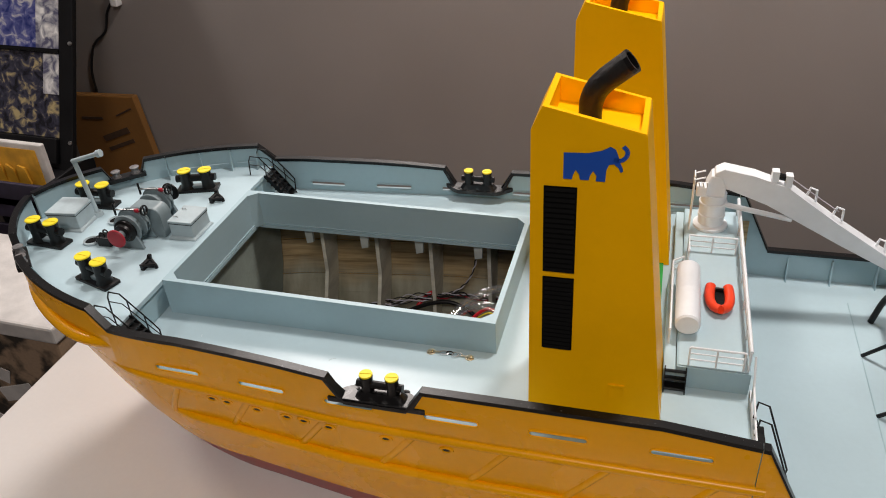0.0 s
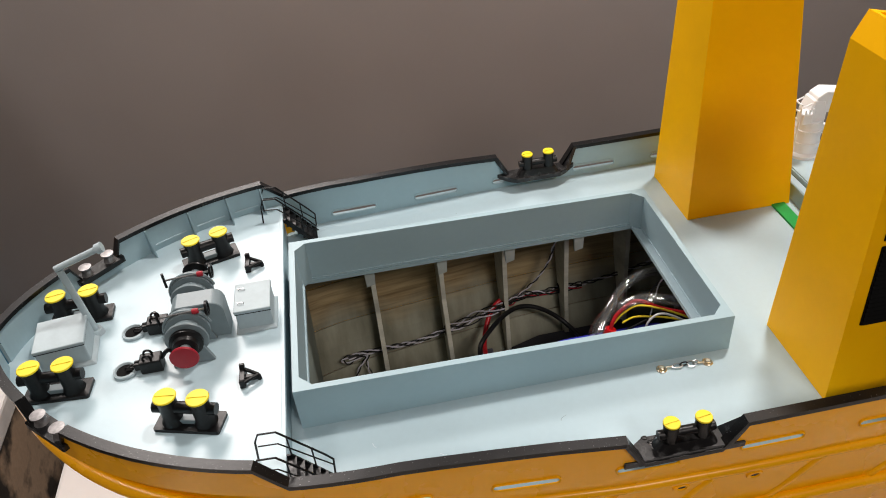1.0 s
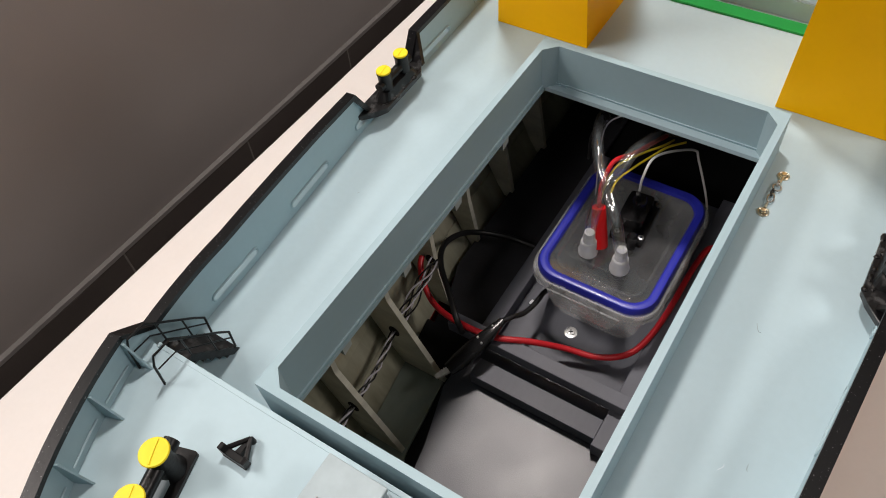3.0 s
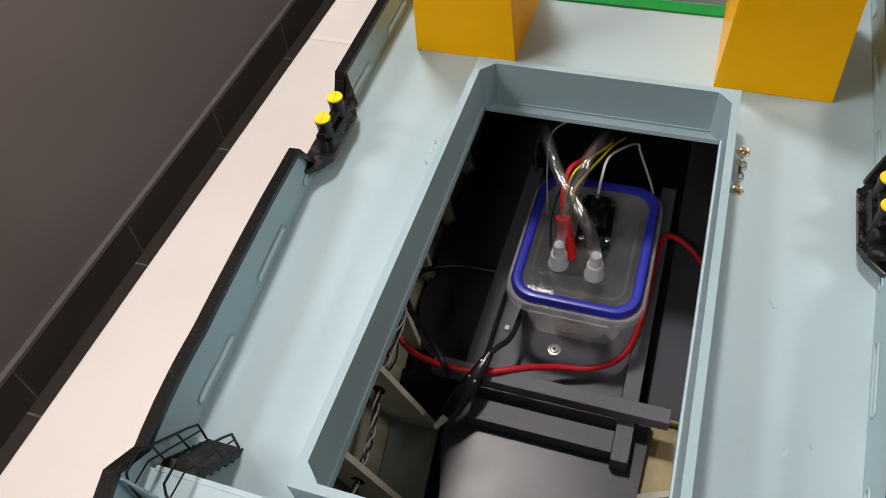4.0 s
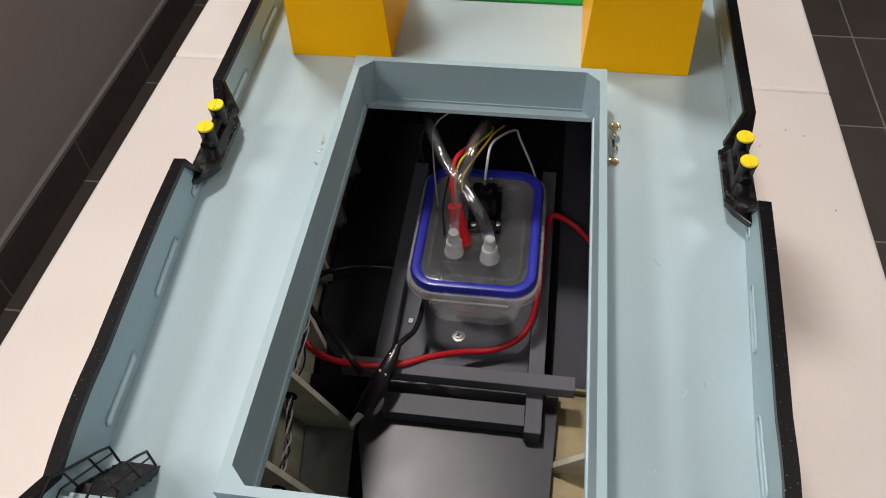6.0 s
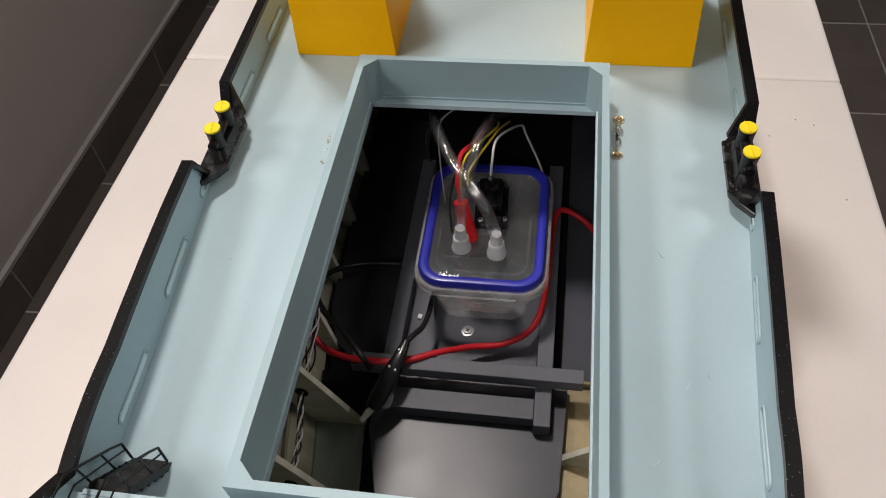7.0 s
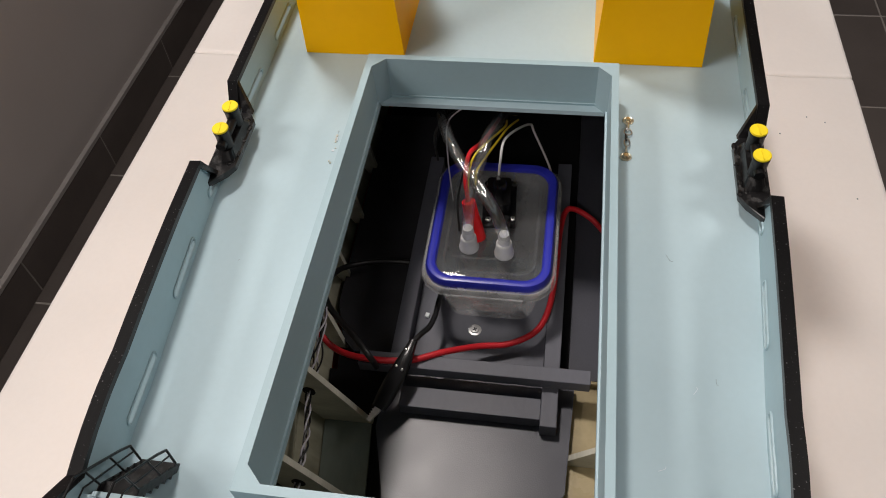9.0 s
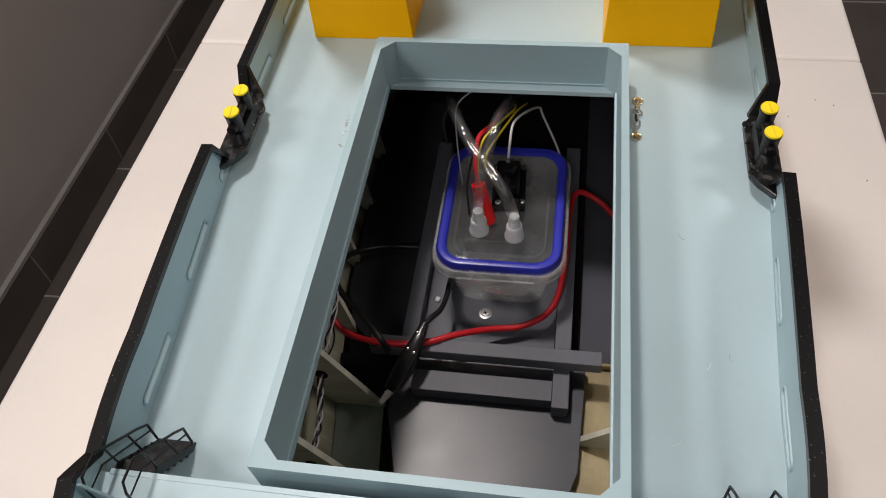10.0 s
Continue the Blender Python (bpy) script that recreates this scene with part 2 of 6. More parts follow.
M_WIRE_Y = paint("yellow_wire", (0.80, 0.62, 0.03), 0.4, vary=0.06, bump=0.0)
M_PUMP = paint("black_plastic", (0.008, 0.008, 0.009), 0.22, vary=0.1, bump=0.0)
M_CARD = paint("cardboard", (0.27, 0.125, 0.030), 0.75, vary=0.16, scale=6, grain=0.08, bump=0.2)
M_INK = paint("brown_print", (0.09, 0.05, 0.028), 0.7, vary=0.3, scale=50, bump=0.0)
M_FRAME = paint("black_metal_frame", (0.005, 0.005, 0.006), 0.45, vary=0.2, scale=12, spec=0.25)
M_CLOTH = paint("white_cloth", (0.62, 0.60, 0.58), 0.8, vary=0.2, scale=18, bump=0.3)
M_GOLD = paint("golden_print", (0.70, 0.36, 0.03), 0.6, vary=0.3, scale=30, bump=0.0)
M_BROWNBAG = paint("brown_printed_fabric", (0.34, 0.24, 0.16), 0.6, scale=16, dirt=(0.03, 0.025, 0.02), edges=(0.42, 0.56), grain=0.2, bump=0.2)


def poster_material(name, a, b, c):
    """A busy printed picture with no subject: blotches of three inks."""
    m = bpy.data.materials.new(name)
    m.use_nodes = True
    t = m.node_tree
    co = t.nodes.new("ShaderNodeTexCoord")
    n = t.nodes.new("ShaderNodeTexNoise")
    n.inputs["Scale"].default_value, n.inputs["Detail"].default_value = 38, 10
    n.inputs["Distortion"].default_value = 0.7
    r = t.nodes.new("ShaderNodeValToRGB")
    e = r.color_ramp.elements
    e[0].position, e[0].color = 0.36, (*a, 1)
    e[1].position, e[1].color = 0.66, (*c, 1)
    k = e.new(0.52)
    k.color = (*b, 1)
    t.links.new(co.outputs["Object"], n.inputs["Vector"])
    t.links.new(n.outputs["Fac"], r.inputs["Fac"])
    t.links.new(r.outputs["Color"], t.nodes["Principled BSDF"].inputs["Base Color"])
    t.nodes["Principled BSDF"].inputs["Roughness"].default_value = 0.25
    return m


# ---- mesh kit ----
def part(name, bm, material, parent=None, label="", smooth=False):
    """Links a bmesh as one mesh object, under a thing or a part."""
    me = bpy.data.meshes.new(name)
    bmesh.ops.recalc_face_normals(bm, faces=bm.faces)
    bm.to_mesh(me)
    bm.free()
    for mt in material if isinstance(material, (list, tuple)) else [material]:
        me.materials.append(mt)
    if smooth:
        for p in me.polygons:
            p.use_smooth = True
        me.set_sharp_from_angle(angle=radians(38))
    ob = new(name, me)
    if parent is not None:
        ob.parent = parent
    if label:
        ob["label"] = label
    return ob


def thing(name, label, category, group="", kind="", at=None):
    ob = new(name)
    ob.empty_display_size = 0.02
    if at is not None:
        ob.matrix_world = at
    return tagged(ob, label, category, group, kind)


def box(x0, x1, y0, y1, z0, z1, bevel=0.0, seg=2, bm=None):
    own = bmesh.new()
    bmesh.ops.create_cube(own, size=1, matrix=Matrix.LocRotScale(
        ((x0 + x1) / 2, (y0 + y1) / 2, (z0 + z1) / 2), None, (abs(x1 - x0), abs(y1 - y0), abs(z1 - z0))))
    if bevel:
        bmesh.ops.bevel(own, geom=own.edges[:], offset=bevel, segments=seg, affect="EDGES", profile=0.5)
    return merge(bm, own)


def merge(bm, own, m=None):
    """Adds own to bm (or hands own back)."""
    if m is not None:
        own.transform(m)
    if bm is None:
        return own
    me = bpy.data.meshes.new("scrap")
    own.to_mesh(me)
    own.free()
    bm.from_mesh(me)
    bpy.data.meshes.remove(me)
    return bm


def curve_points(pts, n=8):
    """Points along a smooth curve through pts."""
    p = [Vector(q) for q in pts]
    if len(p) < 3:
        return p
    p = [2 * p[0] - p[1], *p, 2 * p[-1] - p[-2]]
    out = []
    for i in range(1, len(p) - 2):
        for k in range(n):
            t = k / n
            a, b, c, d = p[i - 1:i + 3]
            out.append(0.5 * (2 * b + (c - a) * t + (2 * a - 5 * b + 4 * c - d) * t * t + (3 * b - a - 3 * c + d) * t ** 3))
    return [*out, p[-2]]


def tube(pts, r, n=8, bm=None, caps=True, r_end=None):
    """A round bar along a line of points."""
    bm = bm or bmesh.new()
    pts = [Vector(p) for p in pts]
    rings, up = [], None
    for i, p in enumerate(pts):
        d = (pts[min(i + 1, len(pts) - 1)] - pts[max(i - 1, 0)]).normalized()
        if up is None:
            up = d.cross(Vector((0, 0, 1)) if abs(d.z) < 0.9 else Vector((1, 0, 0))).normalized()
        up = (up - d * up.dot(d)).normalized()
        side = d.cross(up)
        rad = r if r_end is None else r + (r_end - r) * i / (len(pts) - 1)
        rings.append([bm.verts.new(p + rad * (math.cos(a) * up + math.sin(a) * side)) for a in (2 * math.pi * k / n for k in range(n))])
    for a, b in zip(rings, rings[1:]):
        for k in range(n):
            bm.faces.new((a[k], a[(k + 1) % n], b[(k + 1) % n], b[k]))
    if caps:
        bm.faces.new(rings[0][::-1])
        bm.faces.new(rings[-1])
    return bm


def rod(a, b, r, n=8, bm=None, r_end=None):
    return tube([a, b], r, n, bm, True, r_end)


def lathe(profile, n=20, bm=None, m=None):
    """Turns a profile of (radius, height) about z."""
    own = bmesh.new()
    rings = []
    for r, z in profile:
        if r < 1e-6:
            rings.append([own.verts.new((0, 0, z))])
        else:
            rings.append([own.verts.new((r * math.cos(2 * math.pi * k / n), r * math.sin(2 * math.pi * k / n), z)) for k in range(n)])
    for a, b in zip(rings, rings[1:]):
        for k in range(n):
            if len(a) == 1 and len(b) == 1:
                continue
            if len(a) == 1:
                own.faces.new((a[0], b[k], b[(k + 1) % n]))
            elif len(b) == 1:
                own.faces.new((a[k], a[(k + 1) % n], b[0]))
            else:
                own.faces.new((a[k], a[(k + 1) % n], b[(k + 1) % n], b[k]))
    return merge(bm, own, m)


def prism(poly, axis, lo, hi, bm=None, bevel=0.0):
    """A plate: a polygon in the two other axes, drawn out along axis from lo to hi."""
    own = bmesh.new()
    place = {"x": lambda a, b, c: (c, a, b), "y": lambda a, b, c: (a, c, b), "z": lambda a, b, c: (a, b, c)}[axis]
    low = [own.verts.new(place(a, b, lo)) for a, b in poly]
    high = [own.verts.new(place(a, b, hi)) for a, b in poly]
    own.faces.new(low[::-1])
    own.faces.new(high)
    n = len(poly)
    for k in range(n):
        own.faces.new((low[k], low[(k + 1) % n], high[(k + 1) % n], high[k]))
    if bevel:
        bmesh.ops.bevel(own, geom=own.edges[:], offset=bevel, segments=1, affect="EDGES")
    return merge(bm, own)


def rounded(w, d, r, n=6, cx=0.0, cy=0.0):
    """A rounded rectangle's outline."""
    out = []
    for sx, sy, a0 in ((1, 1, 0), (-1, 1, 90), (-1, -1, 180), (1, -1, 270)):
        for k in range(n + 1):
            a = radians(a0 + 90 * k / n)
            out.append((cx + sx * (w / 2 - r) + r * math.cos(a), cy + sy * (d / 2 - r) + r * math.sin(a)))
    return out


def rings_mesh(rings, bm=None, cap_low=True, cap_high=True):
    """Joins closed rings of points, one above another."""
    own = bmesh.new()
    vs = [[own.verts.new(p) for p in ring] for ring in rings]
    n = len(vs[0])
    for a, b in zip(vs, vs[1:]):
        for k in range(n):
            own.faces.new((a[k], a[(k + 1) % n], b[(k + 1) % n], b[k]))
    if cap_low:
        own.faces.new(vs[0][::-1])
    if cap_high:
        own.faces.new(vs[-1])
    return merge(bm, own)


def thick_grid(us, vs, outer, inner, keep=lambda i, j: True):
    """A wall with thickness on a grid, with the cells that keep() leaves out as real openings."""
    bm = bmesh.new()
    nu, nv = len(us), len(vs)
    a = [[bm.verts.new(outer(u, v)) for v in vs] for u in us]
    b = [[bm.verts.new(inner(u, v)) for v in vs] for u in us]
    has = lambda i, j: 0 <= i < nu - 1 and 0 <= j < nv - 1 and keep(i, j)
    for i in range(nu - 1):
        for j in range(nv - 1):
            if not has(i, j):
                continue
            bm.faces.new((a[i][j], a[i + 1][j], a[i + 1][j + 1], a[i][j + 1]))
            bm.faces.new((b[i][j], b[i][j + 1], b[i + 1][j + 1], b[i + 1][j]))
            for di, dj, p, q in ((-1, 0, (i, j), (i, j + 1)), (1, 0, (i + 1, j), (i + 1, j + 1)), (0, -1, (i, j), (i + 1, j)), (0, 1, (i, j + 1), (i + 1, j + 1))):
                if not has(i + di, j + dj):
                    bm.faces.new((a[p[0]][p[1]], a[q[0]][q[1]], b[q[0]][q[1]], b[p[0]][p[1]]))
    loose = [v for v in bm.verts if not v.link_faces]
    bmesh.ops.delete(bm, geom=loose, context="VERTS")
    return bm

# ---- room ----
# top is out of view, cut low so lamps beyond reach the deck
tagged(part("wall_north", box(-3.2, 3.6, WALL, WALL + 0.12, FLOOR, 0.70, 0.004), M_WALL), "charcoal grey painted partition wall", "wall", kind="structure")
# these walls and the ceiling are out of view, added to close the room
tagged(part("wall_far", box(-3.2, 3.6, FAR, FAR + 0.12, FLOOR, CEIL), M_ROOM), "plain grey wall, unseen, added to close the room", "wall", kind="structure")
tagged(part("wall_south", box(-3.2, 3.6, -3.32, -3.2, FLOOR, CEIL), M_ROOM), "plain grey wall, unseen, added to close the room", "wall", kind="structure")
tagged(part("wall_west", box(-3.32, -3.2, -3.32, FAR + 0.12, FLOOR, CEIL), M_ROOM), "plain grey wall, unseen, added to close the room", "wall", kind="structure")
tagged(part("wall_east", box(3.6, 3.72, -3.32, FAR + 0.12, FLOOR, CEIL), M_ROOM), "plain grey wall, unseen, added to close the room", "wall", kind="structure")
tagged(part("ceiling", box(-3.32, 3.72, -3.32, FAR + 0.12, CEIL, CEIL + 0.1), M_CEIL), "plain white ceiling", "ceiling", kind="structure")
floor = tagged(part("floor", box(-3.32, 3.72, -3.32, FAR + 0.12, FLOOR - 0.1, FLOOR - 0.0010), M_GROUT), "dark brown-grey ceramic tile floor with pale grout", "floor", kind="structure")
baseboard = tagged(part("baseboard", box(-3.2, 3.6, WALL - 0.0125, WALL - 0.0005, FLOOR - 0.002, FLOOR + 0.1095), M_GROUT), "dark ceramic tile skirting with a grey trim strip", "baseboard", kind="structure")
part("trim", box(-3.2, 3.6, WALL - 0.0145, WALL - 0.0005, FLOOR + 0.1105, FLOOR + 0.1215), M_STRIP, baseboard)

for px, py, _, wide in PANELS:
    lamp = thing("ceiling_light", "round white recessed ceiling light, switched on", "ceiling light", group="ceiling lights")
    part("frame", lathe([(wide / 2 + 0.02, CEIL - 0.001), (wide / 2 + 0.02, CEIL - 0.008), (wide / 2 + 0.008, CEIL - 0.030), (wide / 2 + 0.002, CEIL - 0.030), (wide / 2 + 0.002, CEIL - 0.001)], 32, m=pose(px, py, 0)), M_WHITE, lamp)

TOP = -0.277


def table(x0, x1, y1=0.559):
    """A long table with a soft rounded top edge on square legs."""
    t = thing("table", "long off-white table with rounded edges, butted end to end", "table", group="tables in a row")
    y0 = -0.502
    outline = [[], [], [], [], []]
    for k, (inset, z) in enumerate(((0.0, TOP - 0.05), (0.0, TOP - 0.008), (0.001, TOP - 0.0035), (0.0035, TOP - 0.001), (0.008, TOP))):
        outline[k] = [(x, y, z) for x, y in rounded(x1 - x0 - 2 * inset, y1 - y0 - 2 * inset, max(0.0012, 0.004 - inset * 0.6), 5, (x0 + x1) / 2, (y0 + y1) / 2)]
    part("tabletop", rings_mesh(outline), M_TABLE, t, smooth=True)
    for lx in (x0 + 0.08, x1 - 0.08):
        for ly in (y0 + 0.08, y1 - 0.08):
            part("leg", box(lx - 0.025, lx + 0.025, ly - 0.025, ly + 0.025, FLOOR, TOP - 0.05, 0.003), M_TRIM, t)
    return t


table(-0.803, 0.3955)
table(0.3962, 1.75)
ROOM = set(bpy.data.objects)

# ---- ship: lines of the hull ----
TIP, AFT = -0.732, 1.12
keel_z = lambda x: TOP + 0.0015 - 0.043 * (x - 0.15)  # the table top, along the ship's own axis
FORE, MAIN, STERN = 0.043, 0.0, -0.098  # heights of the three decks
BREAK = -0.449


def beam(x):
    """Half breadth at the rail."""
    if x <= TIP:
        return 0.0
    if x < -0.35:
        t = (x - TIP) / 0.382
        return 0.232 * (1 - (1 - t) ** 2.2) ** (1 / 1.5)
    return 0.232 + 0.013 * min(1.0, (x + 0.35) / 0.2)


def bar(x, pairs):
    return float(np.interp(x, [p[0] for p in pairs], [p[1] for p in pairs]))


RAIL = [(-0.74, 0.085), (-0.679, 0.082), (-0.672, 0.057), (-0.640, 0.057), (-0.632, 0.080), (-0.467, 0.0775), (-0.442, 0.0533), (-0.38, 0.0541), (-0.32, 0.0541), (-0.27, 0.0531), (-0.22, 0.0513),
        (-0.158, 0.0468), (-0.141, 0.0165), (-0.070, 0.0165), (-0.052, 0.0455), (0.19, 0.046), (0.287, 0.036), (0.330, -0.054), (1.2, -0.056)]


def rail(x):
    return bar(x, RAIL)


def deck_height(x):
    return FORE if x < BREAK else MAIN if x < 0.28 else STERN


def stations(lo, hi, step=0.02, extra=()):
    xs = set(extra)
    if lo < -0.5:
        xs |= {TIP + 0.232 * (k / 26) ** 2 for k in range(27)}
        xs |= set(np.arange(-0.5, hi, step))
    else:
        xs |= set(np.arange(lo, hi, step))
    xs |= {lo, hi}
    xs = sorted(float(x) for x in xs if lo - 1e-9 <= x <= hi + 1e-9)
    return [x for i, x in enumerate(xs) if i == 0 or x - xs[i - 1] > 0.0006 or x in extra]


def inward(x, side, off):
    """The point off metres inside the rail's line."""
    e = 0.0015
    x1 = max(x, TIP + 0.0004)
    a, b = beam(x1 - e), beam(x1 + e)
    d = Vector((2 * e, (b - a))).normalized()
    px, py = x1 + d.y * off, beam(x1) - d.x * off
    return px, side * max(py, 0.0)


ship = thing("model_ship", "large yellow and grey model work ship with open hold", "model ship")
HULL_X = stations(TIP, AFT, 0.03, (BREAK - 0.0004, BREAK + 0.0004, 0.2796, 0.2804))


def hull_sheet(side, z_of, name, material, label=""):
    """A strip of the skin between two fractions of the height below the deck's edge."""
    bm = bmesh.new()
    rows = []
    for x in HULL_X:
        row = []
        for z in z_of(x):
            s = min(1.0, max(0.0, (0.05 - z) / 0.31))
            xx = x + 0.17 * s * max(0.0, 1 - (x - TIP) / 0.55) ** 1.5
            b = beam(x) * (1 - 0.28 * s ** 3) * (1 - 0.30 * s * max(0.0, 1 - (x - TIP) / 0.7))
            row.append(bm.verts.new((xx, side * b, z)))
        rows.append(row)
    for a, b in zip(rows, rows[1:]):
        for k in range(len(a) - 1):
            bm.faces.new((a[k], b[k], b[k + 1], a[k + 1]))
    return part(name, bm, material, ship, label, smooth=True)


WATER = -0.185
for side in (-1, 1):
    hull_sheet(side, lambda x: [deck_height(x) + (WATER - deck_height(x)) * f for f in (0, 0.15, 0.35, 0.6, 0.8, 1)], "hull_side", M_HULL)
    hull_sheet(side, lambda x: [WATER, WATER - 0.02, WATER - 0.035, keel_z(x + 0.17 * max(0.0, 1 - (x - TIP) / 0.55) ** 1.5)], "hull_bottom", M_RED_HULL, "dull red antifouling paint")
part("transom", prism([(-0.245, STERN), (-0.245, WATER), (-0.18, keel_z(AFT)), (0.18, keel_z(AFT)), (0.245, WATER), (0.245, STERN)], "x", AFT - 0.002, AFT + 0.004), M_HULL, ship)

SLOTS = [(-0.387, -0.327), (-0.275, -0.215), (-0.166, -0.108), (-0.052, 0.008), (0.060, 0.120), (0.18, 0.24)]
SLOT_Z = (0.0088, 0.0150)


def bulwark(side, lo, hi, name, slots=False):
    extra = [p[0] for p in RAIL if lo < p[0] < hi] + ([e for s in SLOTS for e in s] if slots else [])
    xs = stations(lo, hi, 0.02, tuple(extra))
    base = deck_height((lo + hi) / 2)
    zs = [base - 0.002, SLOT_Z[0], SLOT_Z[1], 1.0] if slots else [base - 0.002, 1.0]
    put = lambda off: (lambda x, z: (*inward(x, side, off), rail(x) if z == 1.0 else z))
    keep = lambda i, j: not (slots and j == 1 and any(a - 1e-6 <= xs[i] and xs[i + 1] <= b + 1e-6 for a, b in SLOTS))
    bm = thick_grid(xs, zs, put(0.0), put(0.004), keep)
    for f in bm.faces:  # yellow outside, grey inside
        c = f.calc_center_median()
        if abs(c.y) > beam(c.x) - 0.0012:
            f.material_index = 1
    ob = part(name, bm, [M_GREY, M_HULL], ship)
    top = thick_grid(xs, [0.0, 1.0], lambda x, v: (*inward(x, side, -0.003), rail(x) - 0.0020 + 0.0050 * v),
                     lambda x, v: (*inward(x, side, 0.0068), rail(x) - 0.0020 + 0.0050 * v))
    part("rail_cap", top, M_CAP, ob, "gloss black painted rail cap")
    return ob


for side in (-1, 1):
    fore = bulwark(side, TIP + 0.0005, BREAK, "forecastle_bulwark")
    mid = bulwark(side, BREAK, 0.2795, "bulwark", True)
    aft = bulwark(side, 0.2805, AFT, "stern_bulwark")
    # brackets inside the raised bulwark
    for x in (-0.606, -0.558, -0.512, -0.470):
        ax, ay = inward(x, side, 0.004)
        bx, by = inward(x, side, 0.019)
        cx, cy = inward(x, side, 0.009)
        z1 = rail(x) - 0.003
        bm = bmesh.new()
        for dx in (-0.0008, 0.0008):
            bm.verts.new((ax + dx, ay, FORE)), bm.verts.new((bx + dx, by, FORE)), bm.verts.new((cx + dx, cy, z1)), bm.verts.new((ax + dx, ay, z1))
        bm.verts.ensure_lookup_table()
        v = bm.verts
        for q in ((0, 1, 2, 3), (4, 5, 6, 7), (0, 1, 5, 4), (1, 2, 6, 5), (2, 3, 7, 6)):
            bm.faces.new([v[k] for k in q])
        part("bracket", bm, M_GREY, fore)
    # no slots cut here; pale tubes draw a bright line of light
    for xa, xb in ((-0.600, -0.564), (-0.552, -0.518), (-0.506, -0.476)):
        part("slot_rim", tube([(*inward(xa + (xb - xa) * k / 6, side, 0.0048), FORE + 0.0085) for k in range(7)], 0.0008, 6), M_DECK, fore)
    for x in (0.36, 0.42, 0.48, 0.54, 0.60):
        y = beam(x) - 0.004
        part("bracket", prism([(side * y, STERN), (side * (y - 0.014), STERN), (side * (y - 0.004), -0.062), (side * y, -0.062)], "x", x - 0.001, x + 0.001), M_GREY, aft)
    # raised rims round the freeing slots, inside
    for a, b in SLOTS:
        if b > 0.27:
            continue
        for off, nm in ((0.0045, "slot_rim"), (-0.0006, "slot_rim"))[:1 if side > 0 else 2]:
            zc, h = sum(SLOT_Z) / 2, (SLOT_Z[1] - SLOT_Z[0]) / 2 + 0.0008
            pts = []
            for k in range(7):
                pts.append((b - h + h * math.sin(math.pi * k / 6), zc + h * math.cos(math.pi * k / 6)))
            for k in range(7):
                pts.append((a + h - h * math.sin(math.pi * k / 6), zc - h * math.cos(math.pi * k / 6)))
            loop = [Vector((*inward(px, side, off), pz)) for px, pz in pts]
            part(nm, tube([*loop, loop[0], loop[1]], 0.0011, 5, caps=False), M_GREY if off > 0 else M_HULL, mid)


def skin(x, z, side):
    s = min(1.0, max(0.0, (0.05 - z) / 0.31))
    xx = x + 0.17 * s * max(0.0, 1 - (x - TIP) / 0.55) ** 1.5
    return Vector((xx, side * beam(x) * (1 - 0.28 * s ** 3) * (1 - 0.30 * s * max(0.0, 1 - (x - TIP) / 0.7)), z))



def skin_y(x, z):
    """The skin's half breadth at a true place along the ship."""
    lo, hi = TIP, x
    for _ in range(30):
        mid = (lo + hi) / 2
        if skin(mid, z, 1).x < x:
            lo = mid
        else:
            hi = mid
    return skin(hi, z, 1).y


for side in (-1, 1):
    part("fender_band", tube([skin(x, 0.020, side) + Vector((-0.004 * max(0.0, 1 - (x - TIP) / 0.06), side * (0.006 - 0.016 * max(0.0, 1 - (-0.460 - x) / 0.075) ** 2), 0)) for x in stations(TIP, -0.460, 0.01)], 0.0085, 14), M_HULL, ship, smooth=True)
    part("rubbing_band", tube([skin(x, -0.022, side) + Vector((0, side * (-0.0008 - 0.0057 * max(0.0, 1 - (x + 0.5) / 0.06) ** 2), 0)) for x in stations(-0.4999, 0.29, 0.02)], 0.0056, 12), M_HULL, ship, smooth=True)
    part("rubbing_band", tube([skin(x, -0.088, side) + Vector((0, side * (0.0022 + 0.0075 * min(1.0, max(0.0, (x - 0.18) / 0.08)) - 0.005 * max(0.0, 1 - (x + 0.42) / 0.06) ** 2), 0)) for x in stations(-0.42, AFT, 0.03)], 0.0062, 14), M_HULL, ship, smooth=True)
    for x in np.arange(-0.40, 0.29, 0.105):
        part("hull_rib", tube([skin(x + 0.02 - 0.05 * k / 5, -0.022 - 0.066 * k / 5, side) - Vector((0, side * 0.0024, 0)) for k in range(6)], 0.0050, 14), M_HULL, ship, smooth=True)
    for x in (-0.335, -0.312, -0.268, -0.226, -0.203, -0.17, -0.10, -0.03):
        p = skin(x, -0.036, side)
        part("hull_eye", lathe([(0.0034, 0.0), (0.0068, 0.0), (0.0064, 0.0016), (0.0040, 0.0018), (0.0034, 0.0)], 14, m=Matrix.Translation(p) @ pose(0, 0, 0, -90 * side) @ Matrix.Diagonal((1.25, 0.75, 1, 1))), M_HULL, ship)
        part("hull_hole", lathe([(0.0, 0.0), (0.0034, 0.0), (0.0034, 0.0006), (0.0, 0.0006)], 10, m=Matrix.Translation(p) @ pose(0, 0, 0, -90 * side) @ Matrix.Diagonal((1.25, 0.6, 1, 1))), M_BLACK, ship)

# decks
HX0, HX1, HY = -0.430, -0.008, 0.112  # the hold's opening


